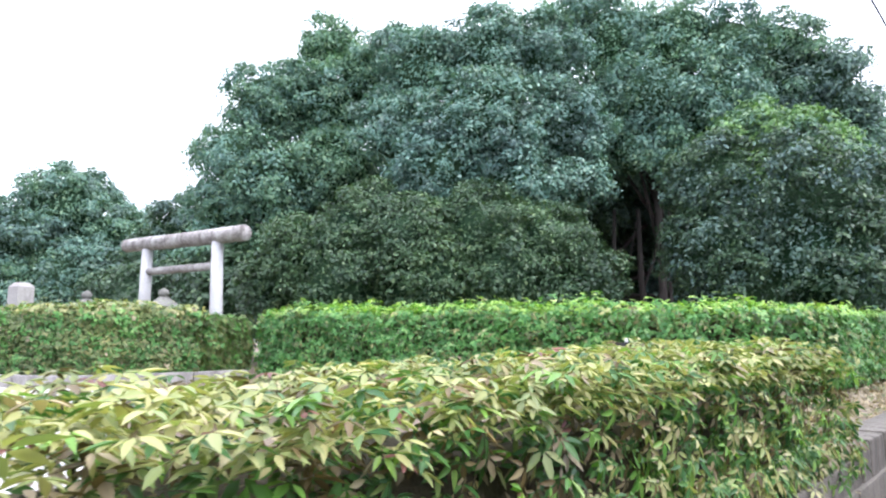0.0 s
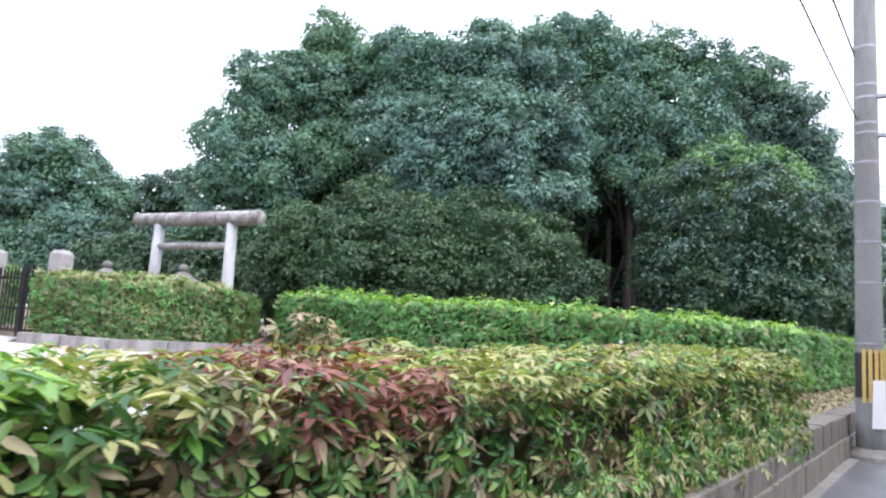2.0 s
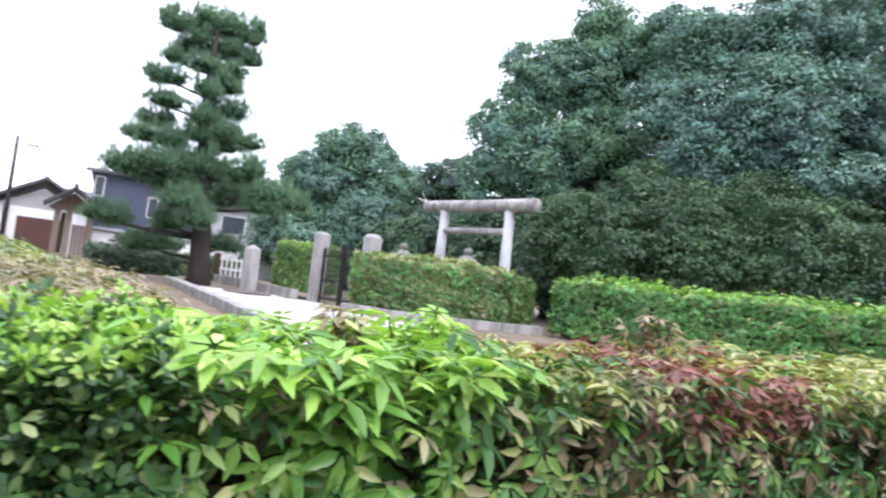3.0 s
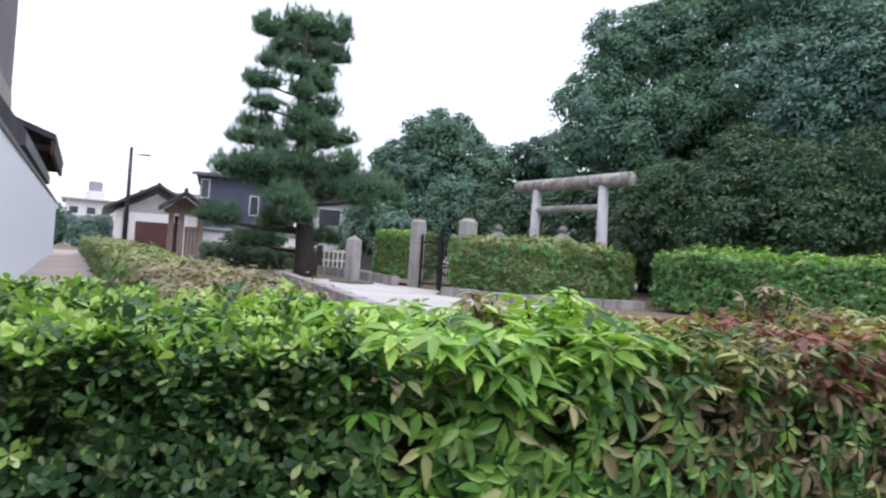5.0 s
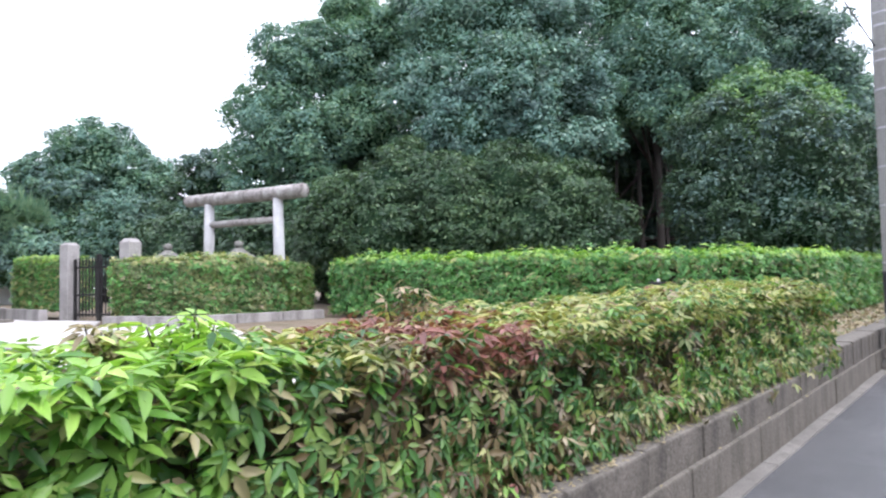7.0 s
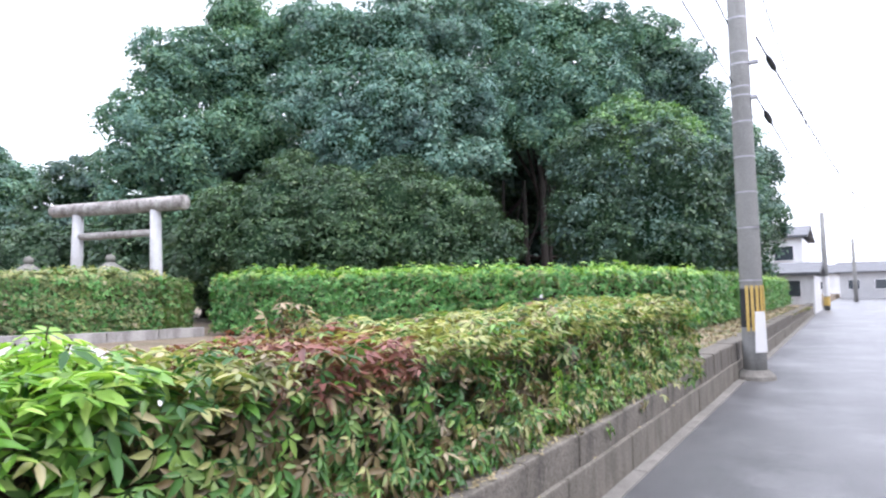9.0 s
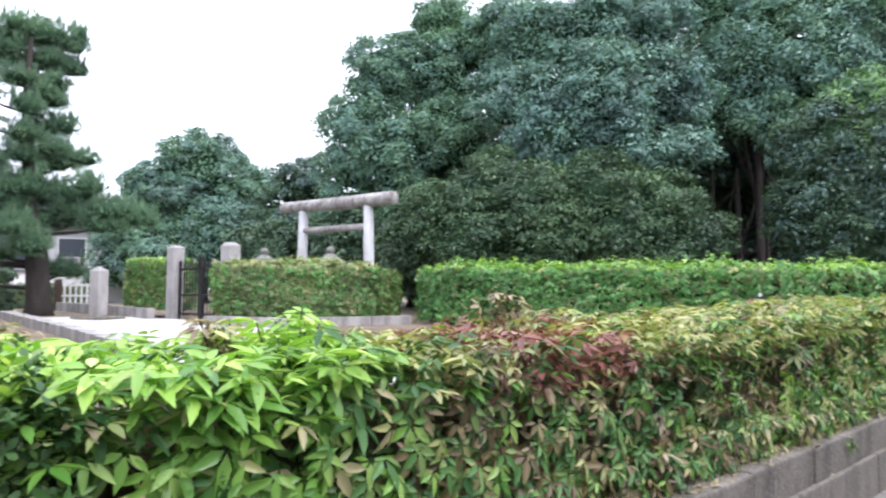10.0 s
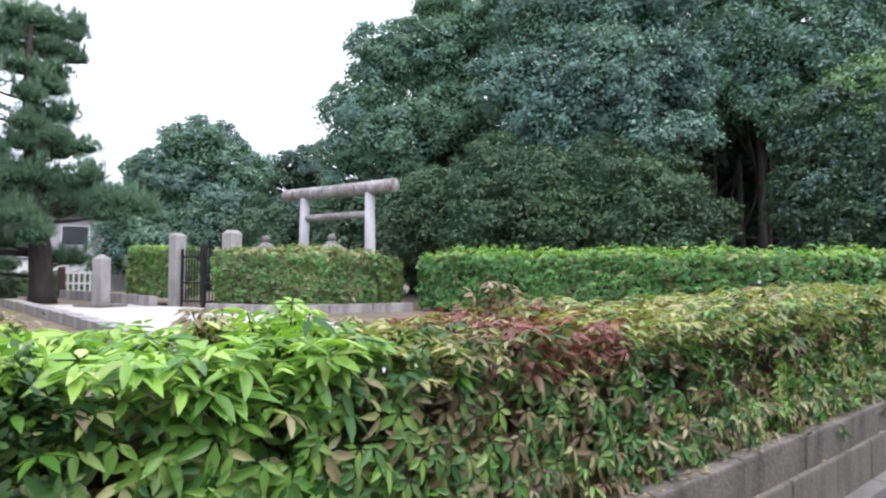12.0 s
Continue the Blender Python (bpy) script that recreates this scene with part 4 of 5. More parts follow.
tree("broadleaf_tree", "dark evergreen tree at the road end of the grove", eye_ray(11, 0, 29.5)[:2], [L(14.5, 19.6, 29.5, 1.5), L(11.6, 17.5, 29.5, 1.4), L(10.6, 15.2, 29.5, 1.3), L(13.6, 16.4, 29.5, 1.7), L(10.4, 12.4, 29.5, 1.4), L(9.2, 10.0, 29.5, 1.5), L(7.8, 12.0, 30.5, 0.9), L(8.6, 6.4, 29.5, 1.6), L(12.5, 13.0, 30.5, 1.8)], [L_TREE_FRESH, L_TREE, L_TREE], 0.62, 0.145, 44, 0.28, group=G)
tree("broadleaf_tree", "dense dark green tree with a paler top beside the road hedge", eye_ray(14.5, 0, 22)[:2], [L(18.2, 10.7, 22.0, 1.5), L(14.0, 9.0, 21.5, 2.0), L(10.8, 8.8, 22.0, 1.4), L(17.7, 6.0, 21.5, 1.8), L(12.9, 4.8, 21.5, 2.0), L(20.0, 6.6, 22.1, 0.9), L(17.0, 3.0, 21.3, 1.5), L(9.6, 5.0, 22.5, 1.3)], [L_SHRUB, L_TREE, L_SHRUB], 0.42, 0.12, 45, 0.2, group=G)
tree("broadleaf_tree", "pale green tree top lit above the dense dark tree", eye_ray(14.3, 0, 23.6)[:2], [L(15.7, 13.0, 22.4, 1.3), L(13.4, 12.0, 22.0, 1.3), L(11.6, 11.0, 22.2, 1.0), L(17.4, 12.6, 22.8, 1.1), L(14.5, 10.4, 21.2, 1.0)], [L_TREE_PALE, L_TREE_FRESH, L_TREE_PALE], 0.45, 0.13, 54, 0.14, group=G)
# fill behind the grove; the dark shrub leaf puts shade into its gaps
tree("broadleaf_tree", "shaded evergreen tree filling the grove behind", eye_ray(33, 0, 30)[:2], [L(44, 8, 30, 3.9), L(35, 9, 31, 4.0), L(24, 9.5, 38, 5.2), L(16, 7, 33, 3.9), L(50, 6, 29, 2.6), L(11, 4.5, 34, 2.6), L(30, 12, 34, 4.2), L(20, 12, 34, 3.8), L(20, 2.5, 33, 2.6), L(25, 2.5, 35, 3.2), L(30, 2.0, 33, 2.6), L(36, 1.5, 30, 2.4), L(14, 2.0, 30, 2.4), L(43, 1.5, 28, 2.2)], [L_SHRUB, L_TREE], 1.0, 0.24, 46, 0.3, group=G)
tree("flowering_shrub", "broad dark olive camellia shrub spreading behind the clipped hedge", eye_ray(40, 0, 20)[:2], [L(35.5, 7.4, 19.8, 1.6), L(40.4, 7.4, 19.5, 1.4), L(30.8, 6.6, 19.8, 1.4), L(45.1, 7.6, 20.1, 1.4), L(49.0, 6.4, 20.3, 1.3), L(27.8, 4.4, 19.9, 1.0), L(33.2, 4.4, 19.3, 1.5), L(39.5, 4.2, 19.2, 1.5), L(45.8, 4.2, 19.6, 1.5), L(51.1, 4.0, 20.5, 1.1), L(43.8, 10.2, 20.7, 0.8), L(29.5, 2.4, 19.3, 1.2)], [L_CAMELLIA, L_CAMELLIA, L_SHRUB], 0.38, 0.115, 47, 0.12)
tree("broadleaf_tree", "rounded green tree beyond the gate", eye_ray(68, 0, 36)[:2], [L(68.6, 9.6, 36, 2.2), L(70.9, 7.4, 36, 2.2), L(66.2, 7.3, 36, 2.2), L(64.2, 8.6, 37, 1.2), L(67.2, 10.4, 37, 1.3), L(73, 4.5, 36, 1.7), L(67.5, 4, 35, 2.6), L(65.5, 2.5, 35, 2.0), L(70.5, 2.5, 35, 2.2), L(74, 2, 36, 1.6), L(72, 4.6, 37, 2.5), L(69.5, 5.2, 38, 2.9), L(66.5, 4.6, 38, 2.6)], [L_TREE_BLUE, L_TREE_FRESH, L_TREE], 0.6, 0.17, 48, 0.22)
tree("broadleaf_tree", "smaller dark tree between the grove and the gate", eye_ray(60.5, 0, 33)[:2], [L(60, 8.2, 33, 1.7), L(62, 5.5, 33, 1.7), L(58.5, 5, 32, 1.8), L(60.5, 3.5, 32, 2.0)], [L_TREE, L_SHRUB], 0.62, 0.18, 49, 0.15)
tree("broadleaf_tree", "low dark evergreen filling behind the torii", eye_ray(56, 0, 27)[:2], [L(57, 3.5, 27, 1.9), L(54, 3.5, 26, 2.2), L(63, 2.5, 30, 1.9), L(50, 2.5, 24, 2.0)], [L_SHRUB], 0.62, 0.18, 50, 0.15)
tree("broadleaf_tree", "dark roadside tree beyond the utility pole", eye_ray(8.5, 0, 40)[:2], [L(8.4, 9.0, 40, 2.5), L(7.6, 5.5, 40, 2.3), L(8.6, 3.0, 39, 2.3), L(9.5, 7, 40, 2.6)], [L_TREE, L_SHRUB], 0.62, 0.2, 53, 0.2)

# bare trunks in the shade between the oak and the dense tree
for az, dist, r, lean in ((26.6, 27.5, 0.1, 0.3), (24.4, 28.0, 0.13, -0.2), (22.6, 27.6, 0.09, 0.25)):
    q = eye_ray(az, 0, dist)
    trunk_ = thing("bare_trunk", "dark bare tree trunk in the shade of the grove", "tree trunk", (q[0], q[1], ground_z(q[0]) - 0.1), 0, "bare trunks")
    part("trunk", tube([(0, 0, 0), (0.05, lean * 0.2, 1.2), (-0.05, lean * 0.6, 3.0), (0.0, lean, 5.6)], [r * 1.35, r, r * 0.85, r * 0.6], 9), BARK, trunk_, smooth=True)
    part("limb", tube([(-0.02, lean * 0.5, 2.6), (0.3, lean + 0.5, 3.8), (0.4, lean + 0.9, 5.2)], [r * 0.5, r * 0.35, r * 0.2], 7), BARK, trunk_, smooth=True)

# ---- cloud-pruned pine ----
def pads_arrays(rng, pads):
    """Needle tufts over lens-shaped pads ((centre), radius, half thickness), each round a dense ball whose dark colour
    gives the inner shade.
    """
    pieces = []
    needle = (np.array(((0, 0.027, 0), (0, -0.027, 0), (1, 0, 0.0), (0, 0.0, 0.02))), np.array(((0, 1, 2), (0, 2, 3))))
    for c, rr, th in pads:
        c = np.array(c)
        v, t = BALL
        # dense inside, coloured dark to stand for shade between needles
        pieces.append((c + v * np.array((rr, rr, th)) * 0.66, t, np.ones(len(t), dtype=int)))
        n = int(300 * rr * rr + 34)
        d = rng.normal(0, 1, (n, 3)) + np.array((0, 0, 0.3))
        d /= np.linalg.norm(d, axis=1, keepdims=True)
        q = c + d * np.array((rr, rr, th)) * rng.uniform(0.62, 1.0, (n, 1))
        m = 15
        w = rng.normal(0, 0.5, (n, m, 3)) + np.array((0, 0, 1.0)) + 0.6 * d[:, None, :]
        pos = np.repeat(q, m, axis=0)
        w = w.reshape(-1, 3)
        pieces.append(scatter(needle, pos, frames_of(np.cross(w, rng.normal(0, 1, w.shape)), w), 0.17 * rng.uniform(0.6, 1.25, len(w)), np.zeros(len(w), dtype=int)))
        # upright candles
        k = int(3 + 9 * rr)
        q = c + np.stack((rng.uniform(-0.8, 0.8, k) * rr, rng.uniform(-0.8, 0.8, k) * rr, np.full(k, th * 0.7)), axis=1)
        pos = np.repeat(q, 14, axis=0)
        w = rng.normal(0, 0.16, pos.shape) + np.array((0, 0, 1.0))
        pieces.append(scatter(needle, pos + w * 0.06, frames_of(np.cross(w, rng.normal(0, 1, w.shape)), w), 0.3 * rng.uniform(0.7, 1.2, len(w)), np.zeros(len(w), dtype=int)))
    return joined(pieces)


pine = thing("pine_tree", "cloud-pruned black pine with stacked pads of needles", "tree")
px, py, pz = -19.5, 1.08, 0.82
rng = np.random.default_rng(61)
spine = [(px, py, pz - 0.1), (px, py, pz + 0.3), (px + 0.05, py - 0.1, pz + 1.6), (px - 0.1, py - 0.3, pz + 3.2), (px - 0.05, py - 0.45, pz + 5.5), (px, py - 0.4, pz + 7.2)]
bm = tube(spine, [0.4, 0.3, 0.25, 0.17, 0.11, 0.05], 12)
# sideways place, height, radius and half thickness of each pad, tier by tier
PADS = (((-1.46, 7.1, 0.5, 0.36), (-0.82, 7.35, 0.72, 0.4), (0.0, 7.4, 0.72, 0.4), (0.58, 7.2, 0.42, 0.36), (-0.9, 6.75, 0.66, 0.34), (-0.05, 6.78, 0.66, 0.3), (0.52, 6.57, 0.45, 0.22)),
        ((-1.42, 6.18, 0.42, 0.2), (-0.64, 6.1, 0.58, 0.25), (0.13, 6.1, 0.58, 0.24), (-1.45, 5.49, 0.68, 0.22), (0.02, 5.71, 0.68, 0.22), (-1.42, 4.83, 0.66, 0.17), (0.25, 5.04, 0.64, 0.33), (-0.4, 5.25, 0.42, 0.25)),
        ((-1.65, 4.35, 0.62, 0.18), (-0.44, 4.55, 0.58, 0.25), (0.12, 4.28, 0.58, 0.25), (-1.88, 3.84, 0.62, 0.2), (-1.19, 3.78, 0.55, 0.2), (0.86, 4.17, 0.55, 0.2), (0.23, 3.97, 0.58, 0.2), (-0.5, 4.03, 0.45, 0.2)),
        ((-2.19, 2.95, 0.76, 0.36), (-1.41, 3.14, 0.88, 0.42), (-0.53, 3.29, 0.8, 0.42), (-1.12, 2.72, 0.86, 0.34), (0.1, 3.26, 0.72, 0.42), (0.83, 3.2, 0.7, 0.38), (-0.03, 2.55, 0.88, 0.38), (-0.73, 2.2, 0.68, 0.3), (0.69, 2.66, 0.7, 0.34), (1.52, 2.73, 0.78, 0.34), (2.19, 2.6, 0.58, 0.28), (1.36, 2.36, 0.68, 0.3)),
        ((-2.35, 1.5, 0.58, 0.24), (-2.75, 1.56, 0.48, 0.22), (-0.95, 1.62, 0.58, 0.25), (-0.25, 1.75, 0.58, 0.3), (0.52, 1.18, 0.58, 0.24), (-1.44, 0.95, 0.7, 0.22)))
pads = []
for off, h, rr, th in itertools.chain(*PADS):
    fore = float(rng.uniform(-0.7, 0.7)) * (1.2 if h < 3.6 else 0.7)
    c = (px + 0.197 * off - 0.98 * fore, py + 0.98 * off + 0.197 * fore, pz + h)
    pads.append((c, rr, th))
    for _ in range(2):
        b = float(rng.random()) * math.tau
        pads.append(((c[0] + math.cos(b) * rr * 0.75, c[1] + math.sin(b) * rr * 0.5, c[2] + float(rng.uniform(-0.4, 0.5)) * th), rr * 0.5, th * 0.75))
    a = Vector((px - 0.25 * min(1.0, h / 4), py, pz + h - 0.25))
    tube([a, a.lerp(Vector(c), 0.55) + Vector((0, 0, -0.08)), Vector(c) - Vector((0, 0, 0.08))], [0.06, 0.04, 0.015], 7, bm)
part("trunk", bm, BARK, pine, "dark scaly trunk and level limbs", smooth=True)
v, t, i = pads_arrays(rng, pads)
tri_mesh("needles", v, t, i, [L_PINE, L_INNER_SHADE], pine)


# ---- far buildings, lane wall, poles ----
def gable_roof(bm, x0, x1, y0, y1, z, rise, over, thick, along_x=True):
    """A gabled roof slab over a rectangle."""
    if along_x:
        ym = (y0 + y1) / 2
        for s, e in ((y0 - over, ym), (ym, y1 + over)):
            za, zb = (z, z + rise) if s < ym and e <= ym else (z + rise, z)
            q = [bm.verts.new(p) for p in ((x0 - over, s, za), (x1 + over, s, za), (x1 + over, e, zb), (x0 - over, e, zb))]
            r = [bm.verts.new(v.co + Vector((0, 0, thick))) for v in q]
            bm.faces.new(q[::-1])
            bm.faces.new(r)
            for i in range(4):
                bm.faces.new((q[i], q[(i + 1) % 4], r[(i + 1) % 4], r[i]))
    else:
        xm = (x0 + x1) / 2
        for s, e in ((x0 - over, xm), (xm, x1 + over)):
            za, zb = (z, z + rise) if e <= xm else (z + rise, z)
            q = [bm.verts.new(p) for p in ((s, y0 - over, za), (e, y0 - over, zb), (e, y1 + over, zb), (s, y1 + over, za))]
            r = [bm.verts.new(v.co + Vector((0, 0, thick))) for v in q]
            bm.faces.new(q[::-1])
            bm.faces.new(r)
            for i in range(4):
                bm.faces.new((q[i], q[(i + 1) % 4], r[(i + 1) % 4], r[i]))
    bmesh.ops.recalc_face_normals(bm, faces=bm.faces)
    return bm


def house(label, at, turn, w, d, h, wall, roof_rise, windows=(), along_x=True, name="house", roof=TILE, over=0.5):
    """A house whose front (local +y... towards the street, -y) carries windows (x, z, width, height)."""
    th = thing(name, label, "house", at, turn)
    part("wall", boxed((-w / 2, 0, -0.3), (w / 2, d, h), 0.02), wall, th)
    bm = bmesh.new()
    gable_roof(bm, -w / 2, w / 2, 0, d, h, roof_rise, over, 0.16, along_x)
    part("roof", bm, roof, th, "dark grey tiled roof")
    for x, z, ww, hh in windows:
        win = part("window", boxed((x - ww / 2 - 0.06, -0.06, z - 0.06), (x + ww / 2 + 0.06, -0.003, z + hh + 0.06), 0.01), WHITE, th)
        part("pane", boxed((x - ww / 2, -0.075, z), (x + ww / 2, -0.061, z + hh)), GLASS, win)
    return th


def prism_of(outline, y0, y1):
    """An upright board with an (x, z) outline between two depths."""
    bm = bmesh.new()
    prism(bm, outline, y0, y1)
    bm.transform(Matrix(((1, 0, 0, 0), (0, 0, 1, 0), (0, 1, 0, 0), (0, 0, 0, 1))))
    bmesh.ops.recalc_face_normals(bm, faces=bm.faces)
    return bm


def facing(p):
    """The turn that makes a local -y front look at the road station."""
    return math.degrees(math.atan2(0.3 - p[0], p[1] + 2.5))


# white lane wall
d = Vector((-math.sin(radians(95.2)), math.cos(radians(95.2)), 0))
lane = thing("lane_wall", "tall bluish-white panelled garden wall along the lane", "wall", kind="structure")
start = Vector((0.33, -2.91, 0)) + Vector((-math.cos(radians(95.2)), -math.sin(radians(95.2)), 0)) * 0.0 + Vector((0.09, -0.94, 0))
for i in range(10):
    q = start + d * (3.2 + i * 2.5)
    o = part("panel", boxed((0.0008, -0.2, 0.4), (2.4992, 0, 2.72), 0.0008), SIDING_WHITE, lane)
    o.matrix_world = pose(q.x, q.y, 0, 0, 0, 185.2) @ pose(0, 0, 0) @ Matrix.Diagonal((1, -1, 1, 1))
part("coping", boxed((3.1, 0.0, 2.725), (28.3, 0.26, 2.8), 0.01), TILE, lane, "dark coping").matrix_world = pose(start.x, start.y, 0, 0, 0, 185.2) @ pose(0, -0.03, 0)


def wall_yaw(s, off, z):
    p = start + d * s + Vector((d.y, -d.x, 0)) * -off
    return (p.x, p.y, z)


mauve = house("mauve two-storey house with dark skirt roof behind the lane wall", wall_yaw(16.8, 1.0, 0.8), 185.2, 9, 7, 7.8, WALL_MAUVE, 1.5, (), name="house")
part("band", boxed((-4.55, -0.02, 3.9), (4.55, 0.3, 4.4), 0.01), PLASTER_BEIGE, mauve, "beige band above the skirt roof")
bm = bmesh.new()
prism(bm, [(-0.95, 2.25), (-0.95, 2.5), (0.0, 3.75), (0.1, 3.75), (0.1, 2.25)], -3.0, 6.5)
bm.transform(Matrix(((0, 0, 1, 0), (1, 0, 0, 0), (0, 1, 0, 0), (0, 0, 0, 1))))
bmesh.ops.recalc_face_normals(bm, faces=bm.faces)
part("skirt_roof", bm, TILE_DARK, mauve, "dark tiled skirt roof")
dark = house("dark timber house with heavy tiled eaves behind the wall", wall_yaw(23.9, 0.45, 0.8), 185.2, 6.0, 6, 3.2, WOOD_DARK, 1.3, (), name="house", roof=TILE_DARK, over=0.6)
part("fascia", boxed((-3.55, -0.58, 2.85), (3.55, -0.48, 3.2), 0.01), WOOD_DARK, dark, "dark eaves board")
for k in range(9):
    part("rafter", boxed((-3.2 + 0.8 * k, -0.5, 2.95), (-3.1 + 0.8 * k, 0.0, 3.1), 0.005), WOOD_DARK, dark)

p = eye_ray(88.9, 0, 36)
yak = thing("roofed_gate", "small wooden gate with a dark tiled gable roof", "gate", (p[0], p[1], 0.87), facing(p))
for x in (-0.6, -0.12, 0.75):
    part("post", boxed((x - 0.13, -0.13, 0), (x + 0.13, 0.13, 2.4), 0.01), WOOD, yak)
part("lintel", boxed((-0.95, -0.1, 2.2), (0.95, 0.1, 2.42), 0.01), WOOD, yak)
part("gable_board", prism_of([(-0.85, 2.43), (0.85, 2.43), (0.0, 3.05)], -0.05, 0.05), WOOD, yak, "wooden gable board")
part("door", boxed((-0.45, 0.14, 0.05), (-0.26, 0.2, 2.1), 0.005), WOOD_DARK, yak)
for k in range(5):
    part("fence_board", boxed((0.06 + 0.17 * k, 0.14, 0.0), (0.215 + 0.17 * k, 0.18, 1.6), 0.005), WOOD, yak)
bm = bmesh.new()
gable_roof(bm, -0.85, 0.85, -0.8, 0.8, 2.33, 0.85, 0.35, 0.13, False)
part("roof", bm, TILE_DARK, yak, "dark grey tiled gable roof")
part("ridge", tube([(0, -1.2, 3.33), (0, 1.2, 3.33)], [0.1, 0.1], 8), TILE_DARK, yak, "ridge tiles")
p = eye_ray(90.8, 0, 42)
gar = house("white garage with tiled gable roof and maroon roller shutter", (p[0], p[1], 0.87), facing(p), 4.4, 6, 2.35, PLASTER, 1.55, (), name="garage", along_x=False, roof=TILE_DARK, over=0.55)
part("gable_wall", prism_of([(-2.2, 2.36), (2.2, 2.36), (0.0, 3.4)], 0.02, 0.3), WALL_GREY, gar)
part("shutter", boxed((-1.1, -0.03, 0.0), (0.95, -0.002, 1.85)), SHUTTER, gar, "maroon roller shutter")
for k in range(11):
    part("slat", boxed((-1.08, -0.042, 0.06 + 0.16 * k), (0.93, -0.031, 0.19 + 0.16 * k), 0.003), SHUTTER, gar)
part("corner_post", boxed((-1.75, -0.12, 0.0), (-1.5, 0.1, 2.4), 0.01), WOOD_DARK, gar, "dark timber post")
part("ridge", tube([(0, -0.7, 3.98), (0, 6.5, 3.98)], [0.12, 0.12], 8), TILE_DARK, gar, "ridge tiles")
p = eye_ray(84, 0, 47)
house("two-storey house with navy siding and a tiled roof", (p[0], p[1], 0.87), facing(p), 6.2, 7, 5.3, WALL_NAVY, 0.5, ((-2.75, 3.9, 0.45, 1.15), (0.4, 3.0, 0.5, 1.2), (2.0, 2.8, 0.9, 1.4)))
p = eye_ray(75.5, 0, 46)
house("grey two-storey house behind the pine", (p[0], p[1], 0.87), facing(p), 7, 7, 4.3, WALL_GREY, 1.0, ((-1.5, 2.6, 1.4, 1.1), (1.5, 2.6, 1.4, 1.1)))
p = eye_ray(80.5, 0, 37)
wht = thing("garden_wall", "white plastered garden wall with tiled coping", "wall", (p[0], p[1], 0.87), facing(p), kind="structure")
part("wall", boxed((-4.5, 0, -0.2), (5.5, 0.25, 1.5), 0.01), PLASTER, wht)
bm = bmesh.new()
gable_roof(bm, -4.5, 5.5, 0, 0.25, 1.5, 0.15, 0.12, 0.06, True)
part("coping", bm, TILE, wht, "dark tiled coping")
p = eye_ray(95.2, 0, 80)
flats = house("pale block of flats with a rooftop tank far down the lane", (p[0], p[1], 0.87), facing(p), 4.6, 8, 4.7, PLASTER, 0.3, ((-1.5, 3.3, 0.8, 0.7), (0.1, 3.3, 0.8, 0.7), (1.5, 3.3, 0.8, 0.7), (-1.5, 1.6, 0.8, 0.9), (0.3, 1.6, 0.7, 1.2), (1.5, 1.6, 0.8, 0.9)), name="apartment_building", roof=WALL_GREY)
part("roof_block", boxed((-0.6, 2.0, 4.8), (1.4, 4.0, 5.9), 0.02), PLASTER, flats)
part("water_tank", tube([(0.4, 3, 5.9), (0.4, 3, 6.9), (0.4, 3, 7.0)], [0.7, 0.7, 0.5], 14), METAL, flats)
for z in (2.6, 0.9):
    part("balcony", boxed((-2.2, -0.5, z), (2.2, -0.01, z + 0.5), 0.01), WALL_GREY, flats)
p = eye_ray(89, 0, 75)
house("grey tiled house roof in the distance", (p[0], p[1], 0.87), facing(p), 7, 8, 4.6, WALL_GREY, 1.6, ())
p = eye_ray(93.0, 0, 39)
lp = thing("street_lamp", "slim dark street lamp pole above the lane", "street lamp", (p[0], p[1], 0.87), 0)
part("pole", tube([(0, 0, -0.2), (0, 0, 3), (0, 0, 5.6)], [0.11, 0.1, 0.08], 10), IRON, lp, smooth=True)
part("lamp_arm", tube([(0, 0, 5.2), (0.0, 0.45, 5.3)], [0.02, 0.02], 6), METAL, lp)
part("lamp_head", boxed((-0.1, 0.4, 5.22), (0.1, 0.95, 5.32), 0.03), METAL, lp)
p = eye_ray(77.1, 0, 23.5)
lat = thing("lattice_gate", "small white lattice gate between dark posts", "gate", (p[0], p[1], 0.87), facing(p))
for x in (-0.55, 0.55):
    part("post", boxed((x - 0.1, -0.1, 0), (x + 0.1, 0.1, 0.95), 0.01), WOOD_DARK, lat)
for i in range(6):
    x = -0.38 + i * 0.152
    part("bar", boxed((x - 0.03, -0.02, 0.1), (x + 0.03, 0.02, 0.82), 0.004), WHITE, lat)
for z in (0.12, 0.42, 0.74):
    part("rail", boxed((-0.45, -0.03, z), (0.45, -0.021, z + 0.06), 0.003), WHITE, lat)

# clipped hedges round the pine
p = eye_ray(84.3, 0, 24)
hedge("low_dark_hedge", "low dark clipped hedge block near the pine", [(p[0] + 0.3, p[1] - 1.4), (p[0], p[1] + 1.2)], 0.9, 0.75, [L_HEDGE_DARK], 3000, 0.11, TUFT3, 36, 0.06)
p = eye_ray(80.5, 0, 27)
hedge("low_dark_hedge", "clipped green hedge behind the pine trunk", [(p[0] + 0.3, p[1] - 2.2), (p[0], p[1] + 2.0)], 0.9, 0.8, [L_HEDGE_DARK, L_HEDGE_DULL], 3500, 0.11, TUFT3, 37, 0.06)
p = eye_ray(83.5, 0, 30)
